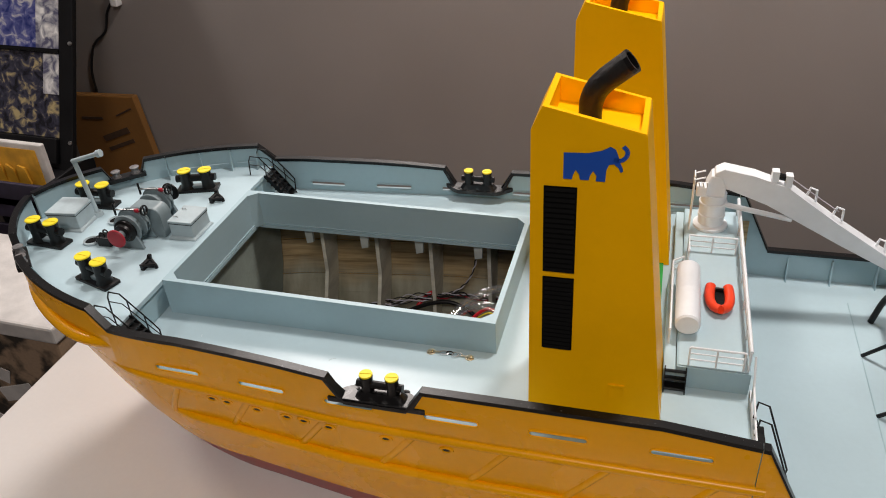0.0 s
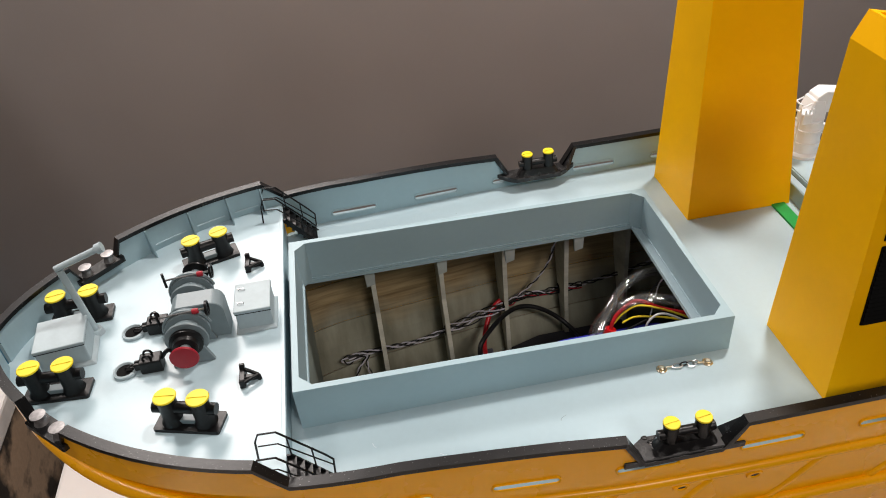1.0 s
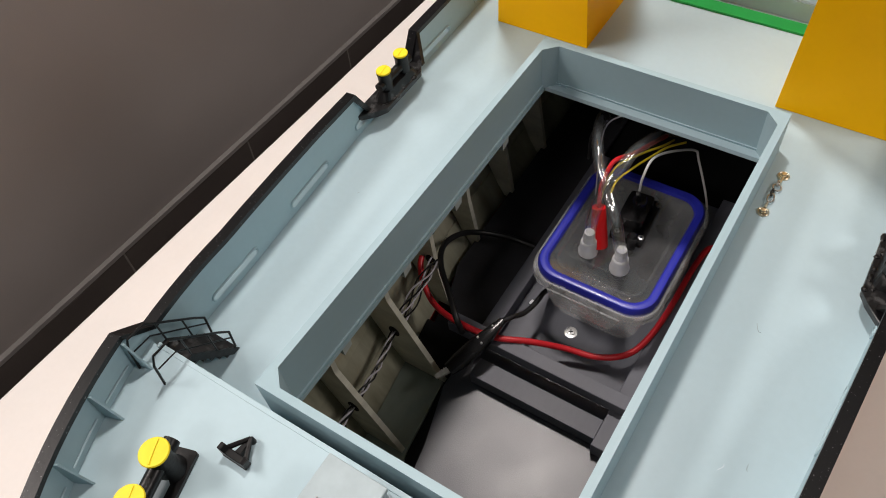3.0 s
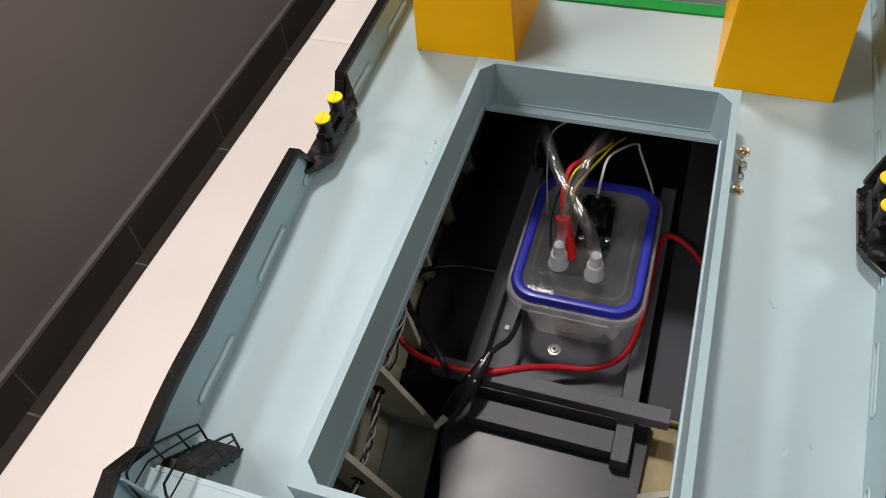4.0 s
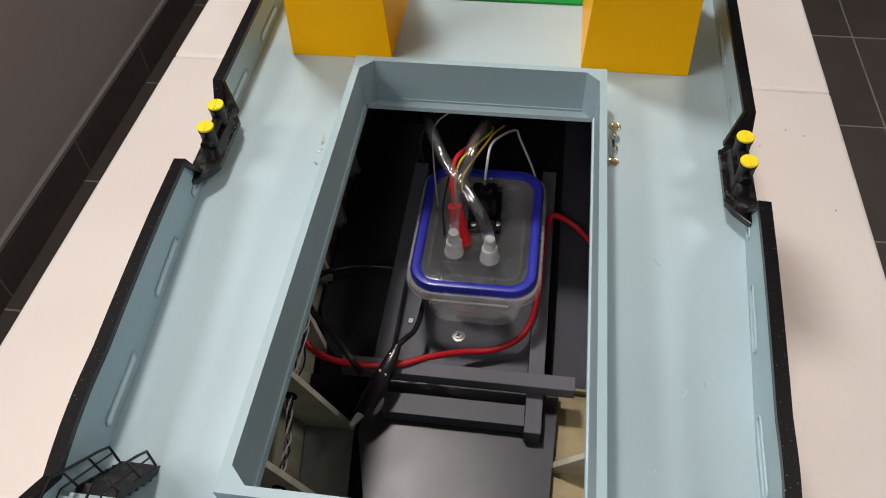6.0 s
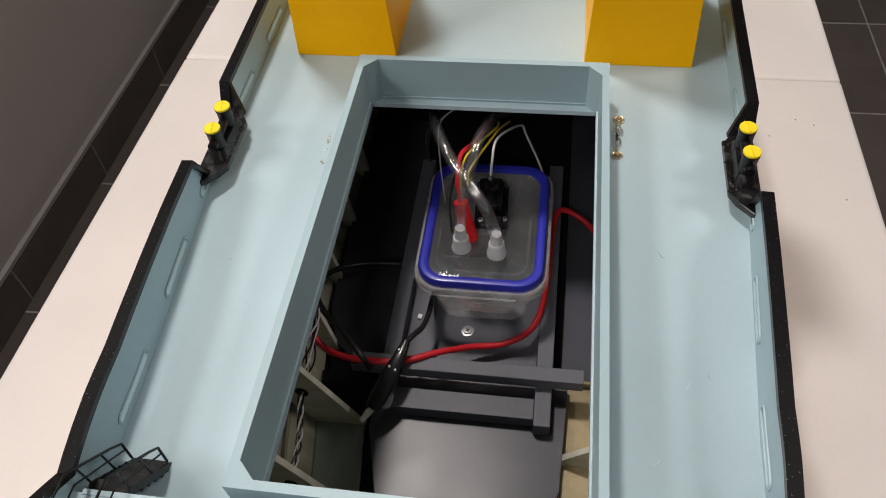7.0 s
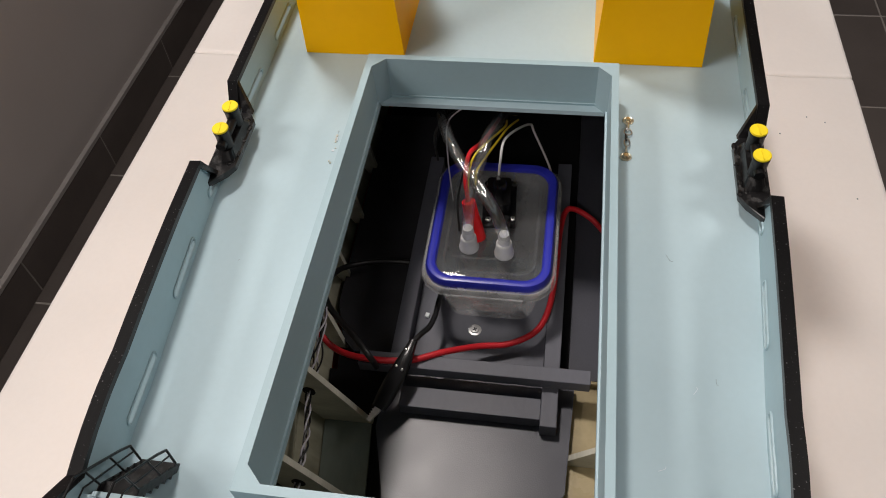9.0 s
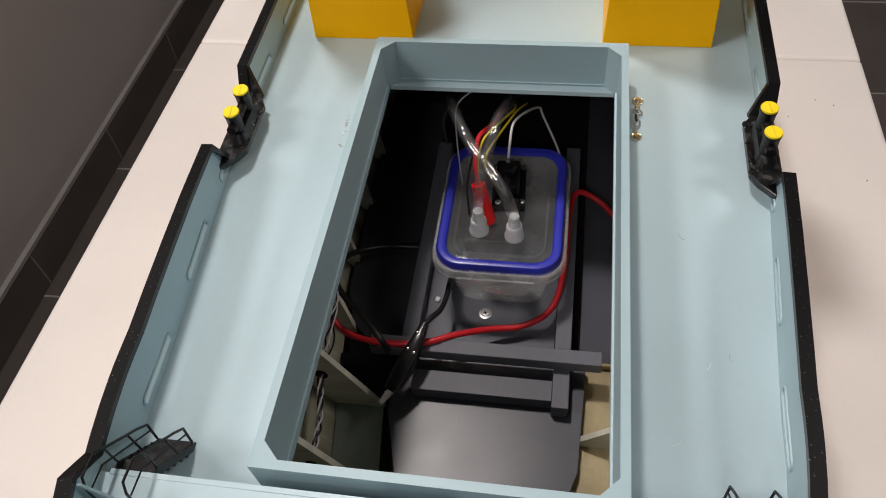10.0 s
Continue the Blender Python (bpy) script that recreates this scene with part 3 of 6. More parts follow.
def deck_sheet(lo, hi, z, name, thick=0.004, hole=False, material=M_DECK):
    xs = stations(lo, hi, 0.02, (HX0, HX1) if hole else ())
    bm = bmesh.new()
    for d in (0.0, -thick):
        for i in range(len(xs) - 1):
            for s in (-1, 1):
                a, b = inward(xs[i], s, 0.002), inward(xs[i + 1], s, 0.002)
                cut = hole and HX0 - 1e-6 <= xs[i] and xs[i + 1] <= HX1 + 1e-6
                yi = s * HY if cut else 0.0
                q = [(a[0], a[1], z + d), (b[0], b[1], z + d), (xs[i + 1], yi, z + d), (xs[i], yi, z + d)]
                bm.faces.new([bm.verts.new(p) for p in q])
    bmesh.ops.remove_doubles(bm, verts=bm.verts, dist=0.0002)
    return part(name, bm, material, ship)


deck_sheet(TIP + 0.001, BREAK, FORE, "forecastle_deck")
deck_sheet(BREAK, 0.28, MAIN, "main_deck", hole=True)
deck_sheet(0.28, AFT, STERN, "stern_deck")
part("forecastle_bulkhead", box(BREAK - 0.004, BREAK, -0.2125, 0.2125, -0.004, FORE - 0.0003), M_GREY, ship)
part("deck_edge_trim", box(BREAK - 0.001, BREAK + 0.003, -0.214, 0.214, FORE - 0.006, FORE + 0.0006, 0.0005), M_DECK, ship)
part("stern_bulkhead", box(0.276, 0.2798, -0.2368, 0.2368, STERN + 0.0005, -0.0042), M_GREY, ship)

# the hold's coaming, with corner fillets inside
CW = 0.0065
coaming_top = lambda x: 0.0450 - 0.0072 * x / 0.438  # lower towards the stern
bm = bmesh.new()
cx0, cx1, cy = -0.438, 0.0, 0.12
for z0, z1, inset in ((-0.004, None, CW),):  # top row follows the sloping edge
    outer = [(cx0, -cy), (cx1, -cy), (cx1, cy), (cx0, cy)]
    f = 0.012
    a, b, c, d = cx0 + inset, cx1 - inset, -cy + inset, cy - inset
    inner = [(a + f, c), (b - f, c), (b, c + f), (b, d - f), (b - f, d), (a + f, d), (a, d - f), (a, c + f)]
    match = [0, 1, 1, 2, 2, 3, 3, 0]
    lo = [[bm.verts.new((x, y, coaming_top(x) if z is None else z)) for x, y in ring] for z in (z0, z1) for ring in (outer, inner)]
    ol, il, oh, ih = lo
    for k in range(4):
        bm.faces.new((ol[k], ol[(k + 1) % 4], oh[(k + 1) % 4], oh[k]))
    for k in range(8):
        n = (k + 1) % 8
        bm.faces.new((il[k], il[n], ih[n], ih[k]))
        for o, i in ((ol, il), (oh, ih)):
            bm.faces.new([o[match[k]], i[k], i[n]] if match[k] == match[n] else [o[match[k]], i[k], i[n], o[match[n]]])
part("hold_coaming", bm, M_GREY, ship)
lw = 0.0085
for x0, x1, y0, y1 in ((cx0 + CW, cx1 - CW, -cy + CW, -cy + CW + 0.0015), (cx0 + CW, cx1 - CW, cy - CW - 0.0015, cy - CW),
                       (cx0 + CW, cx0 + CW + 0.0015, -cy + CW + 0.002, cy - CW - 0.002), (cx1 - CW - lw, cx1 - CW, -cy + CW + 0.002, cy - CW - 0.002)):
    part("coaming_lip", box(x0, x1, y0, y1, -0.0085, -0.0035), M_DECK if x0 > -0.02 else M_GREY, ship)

# inside of the hold
for side in (-1, 1):
    zs = [-0.004, -0.030, -0.056, -0.082, -0.110, -0.140, -0.170, -0.200, -0.240]
    for k in range(len(zs) - 1):
        bm = bmesh.new()
        xs = [x for x in np.arange(-0.445, 0.30, 0.0225)]
        off = 0.006 + 0.0012 * (k % 2)
        rows = []
        for x in xs:
            row = []
            for o in (off, off + 0.002):
                for z in (zs[k] - 0.0004, zs[k + 1] + 0.0004):
                    row.append(bm.verts.new((x, side * (skin_y(x, z) - o), z)))
            rows.append(row)
        for a, b in zip(rows, rows[1:]):
            bm.faces.new((a[2], b[2], b[3], a[3]))
            bm.faces.new((a[0], b[0], b[1], a[1]))
            bm.faces.new((a[0], b[0], b[2], a[2]))
            bm.faces.new((a[1], b[1], b[3], a[3]))
        part("plank", bm, M_PLANK, ship)
    ribs = {-0.349: (0.156, -0.112, 0.098), -0.257: (0.160, -0.112, 0.106), -0.169: (0.164, -0.150, 0.153), -0.078: (0.176, -0.150, 0.166), 0.012: (0.178, -0.150, 0.168), 0.10: (0.178, -0.150, 0.168)}
    if side < 0:
        ribs = {-0.372: (0.158, -0.160, 0.098), -0.280: (0.158, -0.160, 0.098), 0.10: (0.180, -0.150, 0.170)}
    for x, (yb, zb, yc) in ribs.items():
        top_o, mid_o, low_o = (side * (skin_y(x, z) - 0.007) for z in (-0.005, -0.13, -0.236))
        zc = -0.236 if side > 0 else -0.226
        poly = [(top_o, -0.005), (mid_o, -0.13), (low_o, -0.236), (side * (yc - 0.002), -0.236), (side * yc, zc), (side * yb, zb), (side * (yb + 0.003), -0.045), (side * (yb + 0.010), -0.005)]
        part("rib", prism(poly, "x", x - 0.003, x + 0.003), M_WOOD, ship)
        if side > 0 and x < 0:
            part("knee", prism([(x - 0.009, -0.0045), (x + 0.005, -0.0045), (x + 0.0035, -0.034), (x - 0.0075, -0.037)], "y", 0.1215, 0.1265), M_RIBTAB, ship, "small grey painted tab")
part("hold_bulkhead", prism([(-0.2, -0.006), (0.2, -0.006), (skin_y(-0.443, -0.12) - 0.01, -0.12), (skin_y(-0.443, -0.235) - 0.01, -0.235), (0.01 - skin_y(-0.443, -0.235), -0.235), (0.01 - skin_y(-0.443, -0.12), -0.12)], "x", -0.446, -0.440), M_RESIN, ship)
# closes the hold aft; its colour is the darkness under the deck
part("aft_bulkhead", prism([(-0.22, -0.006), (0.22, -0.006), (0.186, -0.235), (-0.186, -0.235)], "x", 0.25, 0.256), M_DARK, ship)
keel = [(x, skin_y(x, -0.246) - 0.012) for x in np.linspace(-0.44, 0.25, 14)]
# shade below the boards is put into this floor's colour
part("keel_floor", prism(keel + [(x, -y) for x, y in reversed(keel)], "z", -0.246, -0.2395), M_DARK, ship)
part("floor_board", prism([(-0.438, -0.060), (-0.438, 0.060), (-0.336, 0.078), (-0.270, 0.097), (-0.20, 0.097), (-0.20, -0.105), (-0.316, -0.100)], "z", -0.226, -0.220), M_BOARD, ship)
bilge_y = lambda x: skin_y(x, -0.239) - 0.009
part("bilge_floor", prism([(-0.438, -0.062)] + [(x, -bilge_y(x)) for x in (-0.438, -0.39, -0.34, -0.29, -0.24, -0.186)] + [(-0.186, -0.095), (-0.316, -0.085)], "z", -0.2394, -0.2340), M_CREAM, ship, "amber resin-coated wood")
part("bilge_floor", prism([(-0.438, 0.072)] + [(x, bilge_y(x)) for x in (-0.438, -0.39, -0.34, -0.30, -0.2605)] + [(-0.2605, 0.105), (-0.345, 0.096)], "z", -0.2394, -0.2350), M_RESIN, ship)
# sheltered end of the bilge floor, its shade given as colour
part("bilge_floor", prism([(-0.2535, 0.106), (-0.2535, bilge_y(-0.2535)), (-0.20, bilge_y(-0.20)), (-0.20, 0.100)], "z", -0.2394, -0.2350), M_DARK, ship, "bilge floor darkened for the shade there")
part("plate_edge", box(-0.1935, -0.1903, -0.168, -0.108, -0.2338, -0.2258), M_CREAM, ship)
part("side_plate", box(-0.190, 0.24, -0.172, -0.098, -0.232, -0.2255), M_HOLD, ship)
# twin plate: shade is put into its darker grey and rounded corner
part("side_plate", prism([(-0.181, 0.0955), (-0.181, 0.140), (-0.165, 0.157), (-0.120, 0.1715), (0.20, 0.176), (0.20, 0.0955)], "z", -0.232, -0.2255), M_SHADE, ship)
part("cradle_tray", box(-0.196, 0.10, -0.0705, 0.0755, -0.2255, -0.2195), M_HOLD_L, ship)
part("cradle_rail", box(-0.259, 0.10, -0.088, -0.071, -0.2255, -0.200, 0.0008), M_HOLD_L, ship)
part("cradle_rail", box(-0.196, 0.10, 0.076, 0.093, -0.2255, -0.200, 0.0008), M_HOLD_L, ship)
part("cradle_crossbar", box(-0.2165, -0.2005, -0.119, 0.122, -0.1998, -0.184, 0.0008), M_HOLD_L, ship)
part("cradle_end", box(-0.251, -0.228, -0.0708, 0.074, -0.2198, -0.2028, 0.0006), M_HOLD_L, ship)
x, y = -0.144, 0.008
sc = part("cradle_screw", lathe([(0.0, 0.0026), (0.0040, 0.0024), (0.0046, 0.0012), (0.0072, 0.0010), (0.0076, 0.0), (0.0, 0.0)], 18, m=pose(x, y, -0.2194)), M_STEEL, ship, "steel cross-head screw", smooth=True)
for a in (25, 115):
    part("slot", merge(None, box(-0.0026, 0.0026, -0.0006, 0.0006, 0.0022, 0.0030), pose(x, y, -0.2194, 0, 0, a)), M_BLACK, sc)

# ---- funnels ----
def funnel(side):
    f = thing("funnel", "tall tapered yellow funnel standing beside the hold", "ship funnel", group="pair of funnels")
    ring_at = lambda x0, x1, yi, yo, z0, z1: [(x0, side * yi, z0), (x1, side * yi, z1), (x1, side * yo, z1), (x0, side * yo, z0)]
    bm = bmesh.new()
    ring = lambda pts: [bm.verts.new(p) for p in pts]
    w = 0.005
    base = ring(ring_at(0.053, 0.1885, 0.0985, 0.2060, 0.0005, 0.0005))
    mid = ring(ring_at(0.0545, 0.1520, 0.1130, 0.1915, 0.322, 0.3205))
    top = ring(ring_at(0.0645, 0.1510, 0.1130, 0.1910, 0.344, 0.3227))
    topi = ring(ring_at(0.0645 + w, 0.1510 - w, 0.1130 + w, 0.1910 - w, 0.3427, 0.3240))
    low = ring(ring_at(0.0645 + w, 0.1510 - w, 0.1130 + w, 0.1910 - w, 0.320, 0.309))
    for a, b in ((base, mid), (mid, top), (top, topi), (topi, low)):
        for k in range(4):
            bm.faces.new((a[k], a[(k + 1) % 4], b[(k + 1) % 4], b[k]))
    bm.faces.new(low)
    bm.faces.new(base[::-1])
    part("casing", bm, M_YELLOW, f)
    yc = side * 0.152
    pipe = curve_points([(0.1005, yc, 0.310), (0.1005, yc, 0.324), (0.1015, yc, 0.335), (0.106, yc, 0.346), (0.114, yc, 0.355)], 6)
    pipe += [pipe[-1] + Vector((0.020, 0, 0.0164)) * k / 6 for k in range(1, 7)]
    bm = tube(pipe, 0.0102, 20, caps=False, r_end=0.0110)
    part("exhaust_pipe", bm, M_PIPE, f, "dull black bent exhaust pipe", smooth=True)
    e = pipe[-1] - pipe[-2]
    part("pipe_rim", lathe([(0.0088, -0.02), (0.0088, 0.0), (0.0112, 0.0), (0.0112, -0.004)], 16, m=Matrix.Translation(pipe[-1]) @ e.to_track_quat("Z", "Y").to_matrix().to_4x4()), M_BLACK, f)
    # louvres on the outer face
    y = lambda z: side * (0.2062 - 0.0145 * z / 0.322)
    for z0, z1 in ((0.1815, 0.2705), (0.0915, 0.1755)):
        panel = part("louvre_panel", prism([(y(z0), z0), (y(z1), z1), (y(z1) + side * 0.0009, z1), (y(z0) + side * 0.0009, z0)], "x", 0.0665, 0.0960), M_LOUVRE, f, "black louvre panel")
        n = 17
        for k in range(n):
            zc = z0 + (k + 0.5) * (z1 - z0) / n
            ym = y(zc)
            part("slat", prism([(ym + side * 0.0009, zc - 0.0018), (ym + side * 0.0026, zc - 0.0014), (ym + side * 0.0009, zc + 0.0012)], "x", 0.068, 0.0945), M_LOUVRE, panel)
    # plain blue badge: a body on three legs with a curled bar
    s = side
    yb = lambda z: y(z) + s * 0.0006
    outline = [(0.080, 0.310), (0.100, 0.3105), (0.112, 0.3135), (0.119, 0.3175), (0.1235, 0.3150), (0.1262, 0.3085), (0.1275, 0.3035), (0.1300, 0.2985),
               (0.1305, 0.2955), (0.1285, 0.2945), (0.1265, 0.2985), (0.1225, 0.3020), (0.1185, 0.3010), (0.1165, 0.2960), (0.1160, 0.2850), (0.1080, 0.2850),
               (0.1085, 0.2900), (0.1055, 0.2945), (0.1030, 0.2900), (0.1020, 0.2855), (0.0945, 0.2855), (0.0935, 0.2905), (0.0905, 0.2945), (0.0885, 0.2900), (0.0875, 0.2855), (0.0800, 0.2855)]
    outline = [(a + 0.0035, b - 0.0068) for a, b in outline]
    bm = prism(outline, "y", 0.0, 0.0008)
    trunk = curve_points([(0.1257, 0.0008, 0.2992), (0.1315, 0.0008, 0.2987), (0.1360, 0.0008, 0.3027), (0.1365, 0.0008, 0.3077), (0.1330, 0.0008, 0.3117)], 6)
    flat = bmesh.new()
    for a, b in zip(trunk, trunk[1:]):
        d = (b - a).normalized()
        nrm = Vector((-d.z, 0, d.x)) * 0.0019
        q = [a - nrm, b - nrm, b + nrm, a + nrm]
        flat.faces.new([flat.verts.new(p) for p in q])
    merge(bm, flat)
    for v in bm.verts:  # lay it on the leaning face
        v.co.y = y(v.co.z) + s * (0.0003 + v.co.y)
    part("badge", bm, M_BLUE, f, "flat blue badge shape")
    step = part("foot_step", box(0.134, 0.150, y(0.045) - s * 0.001, y(0.045) + s * 0.0012, 0.0515, 0.0545, 0.0004), M_YELLOW, f)
    part("step_side", box(0.134, 0.136, y(0.04) - s * 0.001, y(0.04) + s * 0.0008, 0.034, 0.0514), M_YELLOW, step)
    part("step_side", box(0.148, 0.150, y(0.04) - s * 0.001, y(0.04) + s * 0.0008, 0.034, 0.0514), M_YELLOW, step)
    return f


for side in (-1, 1):
    funnel(side)


# ---- bollards ----
def bollard(x0, y0, x1, y1, z0, z1, label, tray=False, group="deck bollards", k=1.0):
    """Twin posts with yellow caps, joined by a bar, on a plate; posts at the two plan points."""
    b = thing("bollard", label, "bollard", group=group)
    a = math.atan2(y1 - y0, x1 - x0)
    m = Matrix.Translation(((x0 + x1) / 2, (y0 + y1) / 2, z0)) @ pose(0, 0, 0, 0, 0, math.degrees(a))
    L, h = math.hypot(x1 - x0, y1 - y0) / 2, z1 - z0
    if not tray:
        part("base_plate", merge(None, prism(rounded(L * 2 + 0.032, 0.025, 0.002, 2), "z", 0.0003, 0.004), m), M_BLACK, b)
        # grey block stands for light reflected by the glossy base plate
        part("web", merge(None, box(-L + 0.006, L - 0.006, -0.0045, 0.0045, 0.0035, 0.0085, 0.0008), m), M_WIND, b, "grey block for the sheen of the base plate")
    c_ = k * (0.86 if tray else 0.96)
    for s in (-1, 1):
        post = lathe([(0.0115 * k, 0.003), (0.0095 * k, 0.008), (0.0088 * k, 0.012), (0.0088 * k, h - 0.006), (0.0095 * k, h - 0.004), (0.0095 * k, h - 0.002), (0.0, h - 0.002)], 18, m=m @ Matrix.Translation((s * L, 0, 0)))
        p = part("post", post, M_BLACK, b, smooth=True)
        cap = lathe([(0.0, h - 0.0020), (0.0104 * c_, h - 0.0020), (0.0112 * c_, h - 0.0008), (0.0106 * c_, h + 0.0003), (0.0, h + 0.0006)], 22, m=m @ Matrix.Translation((s * L, 0, 0)))
        part("cap", merge(cap, box(-0.0092 * c_, 0.0092 * c_, -0.0004, 0.0004, h, h + 0.0011), m @ Matrix.Translation((s * L, 0, 0)) @ pose(0, 0, 0, 0, 0, 8)), M_LEMON, p, "yellow painted cap", smooth=True)
    part("crossbar", tube([m @ Vector((-L - 0.0145 * k, 0, h * 0.60)), m @ Vector((L + 0.0145 * k, 0, h * 0.60))], 0.0058 * k, 12), M_BLACK, b, smooth=True)
    return b


FB = "black twin bollard with yellow caps on the raised foredeck"
bollard(-0.546, 0.1215, -0.515, 0.1305, FORE, 0.0775, FB)
bollard(-0.548, -0.1215, -0.518, -0.1305, FORE, 0.079, FB)
bollard(-0.682, 0.055, -0.648, 0.056, FORE, 0.080, FB)
bollard(-0.683, -0.0535, -0.651, -0.056, FORE, 0.081, FB)
for side in (-1, 1):
    px, py = (-0.1155, 0.235) if side < 0 else (-0.118, 0.2325)
    b = bollard(px, side * py, px + 0.029, side * py, 0.0165, 0.0515, "black twin bollard with yellow caps in a bulwark recess", True, "bulwark bollards", 0.78)
    yo, yi = side * 0.247, side * 0.2215
    bm = prism([(-0.160, yo), (-0.049, yo), (-0.051, side * 0.240), (-0.066, yi + side * 0.006), (-0.075, yi), (-0.135, yi), (-0.144, yi + side * 0.006), (-0.158, side * 0.240)], "z", 0.0145, 0.0215, bevel=0.0008)
    part("tray", bm, M_TRAY, b, "scuffed black tray")
    for xa, xb, d_ in ((-0.1585, -0.142, -1), (-0.0515, -0.067, 1)):  # sloping end plates, wider at the foot
        yf = side * 0.2345 if d_ < 0 else yi + side * 0.004
        end = [[(xa, side * 0.2385, 0.0470), (xa, side * 0.2475, 0.0470), (xa + 0.004 * d_, side * 0.2475, 0.0470), (xa + 0.004 * d_, side * 0.2385, 0.0470)],
               [(xb, yf, 0.0205), (xb, side * 0.2475, 0.0205), (xb + 0.005 * d_, side * 0.2475, 0.0205), (xb + 0.005 * d_, yf, 0.0205)]]
        part("cheek", rings_mesh(end), M_TRAY, b)
    cx_, lo_, hi_ = px + 0.0145, rounded(0.058, 0.019, 0.006, 3), rounded(0.046, 0.013, 0.005, 3)
    part("plinth", rings_mesh([[(cx_ + x, side * py + y, 0.0210) for x, y in lo_], [(cx_ + x, side * py + y, 0.0300) for x, y in hi_]]), M_TRAY, b)
    for j_ in range(9):  # thick, lumpy paint on the tray
        lx, ly = -0.133 + 0.0068 * j_ + 0.002 * math.sin(5 * j_), side * (0.2255 + 0.003 * math.sin(2.3 * j_ + side))
        part("paint_lump", lathe([(0.0, 0.0), (0.0034, 0.0), (0.0026, 0.0010), (0.0, 0.0014)], 8, m=pose(lx, ly, 0.0212) @ Matrix.Diagonal((1 + 0.5 * math.sin(j_), 0.8, 1, 1))), M_BLACK, b)
    # rollers in the bow's rail
    b = thing("fairlead", "black twin roller fairlead in the bow bulwark gap", "fairlead", group="bow fairleads")
    pts = [inward(x, side, 0.004) for x in (-0.668, -0.644)]
    a = math.degrees(math.atan2(pts[1][1] - pts[0][1], pts[1][0] - pts[0][0]))
    mid = ((pts[0][0] + pts[1][0]) / 2, (pts[0][1] + pts[1][1]) / 2)
    m = pose(mid[0], mid[1], 0.0565, 0, 0, a)
    part("base_plate", merge(None, prism(rounded(0.058, 0.018, 0.002, 2), "z", 0.0, 0.006), m), M_BLACK, b)
    for s in (-1, 1):
        part("roller", lathe([(0.0068, 0.006), (0.0055, 0.009), (0.0055, 0.013), (0.0072, 0.015), (0.0072, 0.0165), (0.0, 0.0170)], 16, m=m @ Matrix.Translation((s * 0.0145, 0, 0))), M_ROLL, b, "worn metal roller", smooth=True)


# ---- ladders at the break of the deck ----
def ladder(side):
    l = thing("ladder", "black metal ladder with handrails leading up to the foredeck", "ladder", group="pair of ladders")
    ya, yb = side * 0.184, side * 0.211
    x0, z0, x1, z1 = -0.411, 0.0005, -0.447, 0.043
    for y in (ya, yb):
        part("stringer", prism([(x0 - 0.003, z0), (x0 + 0.004, z0), (x1 + 0.006, z1), (x1 - 0.002, z1)], "y", y - 0.0009, y + 0.0009), M_BLACK, l)
        rail_pts = [(x0 + 0.002, y, 0.006), (x0 + 0.0035, y, 0.026), (x0 - 0.004, y, 0.036), (x1 - 0.002, y, 0.075), (x1 - 0.017, y, 0.076), (x1 - 0.021, y, 0.067), (x1 - 0.023, y, FORE)]
        part("handrail", tube(rail_pts, 0.0010, 6), M_BLACK, l)
        part("handrail", tube([(x0 + 0.003, y, 0.018), (x1 - 0.003, y, 0.060), (x1 - 0.020, y, 0.061)], 0.0007, 6), M_BLACK, l)
        for t in (0.35, 0.85):
            x, z = x0 + (x1 - x0) * t, z0 + (z1 - z0) * t
            part("stanchion", rod((x, y, z), (x, y, z + 0.031), 0.0008, 6), M_BLACK, l)
    for k in range(6):
        t = (k + 0.6) / 6.2
        x, z = x0 + (x1 - x0) * t, z0 + (z1 - z0) * t
        part("tread", box(x - 0.0058, x + 0.0058, ya, yb, z - 0.0012, z + 0.0008), M_TRAY, l)


ladder(-1), ladder(1)


# ---- foredeck gear ----
def hatch_box(cx, cy, w, d, h, turn, label, knobs=((-0.3, 0.25), (-0.3, -0.25))):
    m = pose(cx, cy, FORE, 0, 0, turn)
    t = thing("deck_locker", label, "deck locker", group="deck lockers")
    part("body", merge(None, rings_mesh([[(x, y, z) for x, y in rounded(w * s, d * s, 0.0015, 2)] for s, z in ((1.14, 0.0003), (1.10, 0.002), (0.97, 0.004), (0.95, h - 0.004))]), m), M_FIT, t)
    lid = part("lid", merge(None, box(-w / 2, w / 2, -d / 2, d / 2, h - 0.004, h, 0.0010), m), M_FIT, t)
    part("gasket", merge(None, box(-w * 0.485, w * 0.485, -d * 0.485, d * 0.485, h - 0.0052, h - 0.0041), m), M_BLACK, lid, "dark strip under the lid")
    for kx, ky in knobs:
        part("latch", tube([m @ Vector((kx * w - 0.003, ky * d, h)), m @ Vector((kx * w - 0.003, ky * d, h + 0.002)), m @ Vector((kx * w + 0.003, ky * d, h + 0.002)), m @ Vector((kx * w + 0.003, ky * d, h))], 0.0006, 6), M_STEEL, lid, "small steel latch")
    return t


hatch_box(-0.474, 0.010, 0.038, 0.046, 0.028, 0, "light grey steel locker with two latches on the foredeck")
hatch_box(-0.668, 0.002, 0.050, 0.048, 0.030, 6, "light grey steel locker near the bow", knobs=())

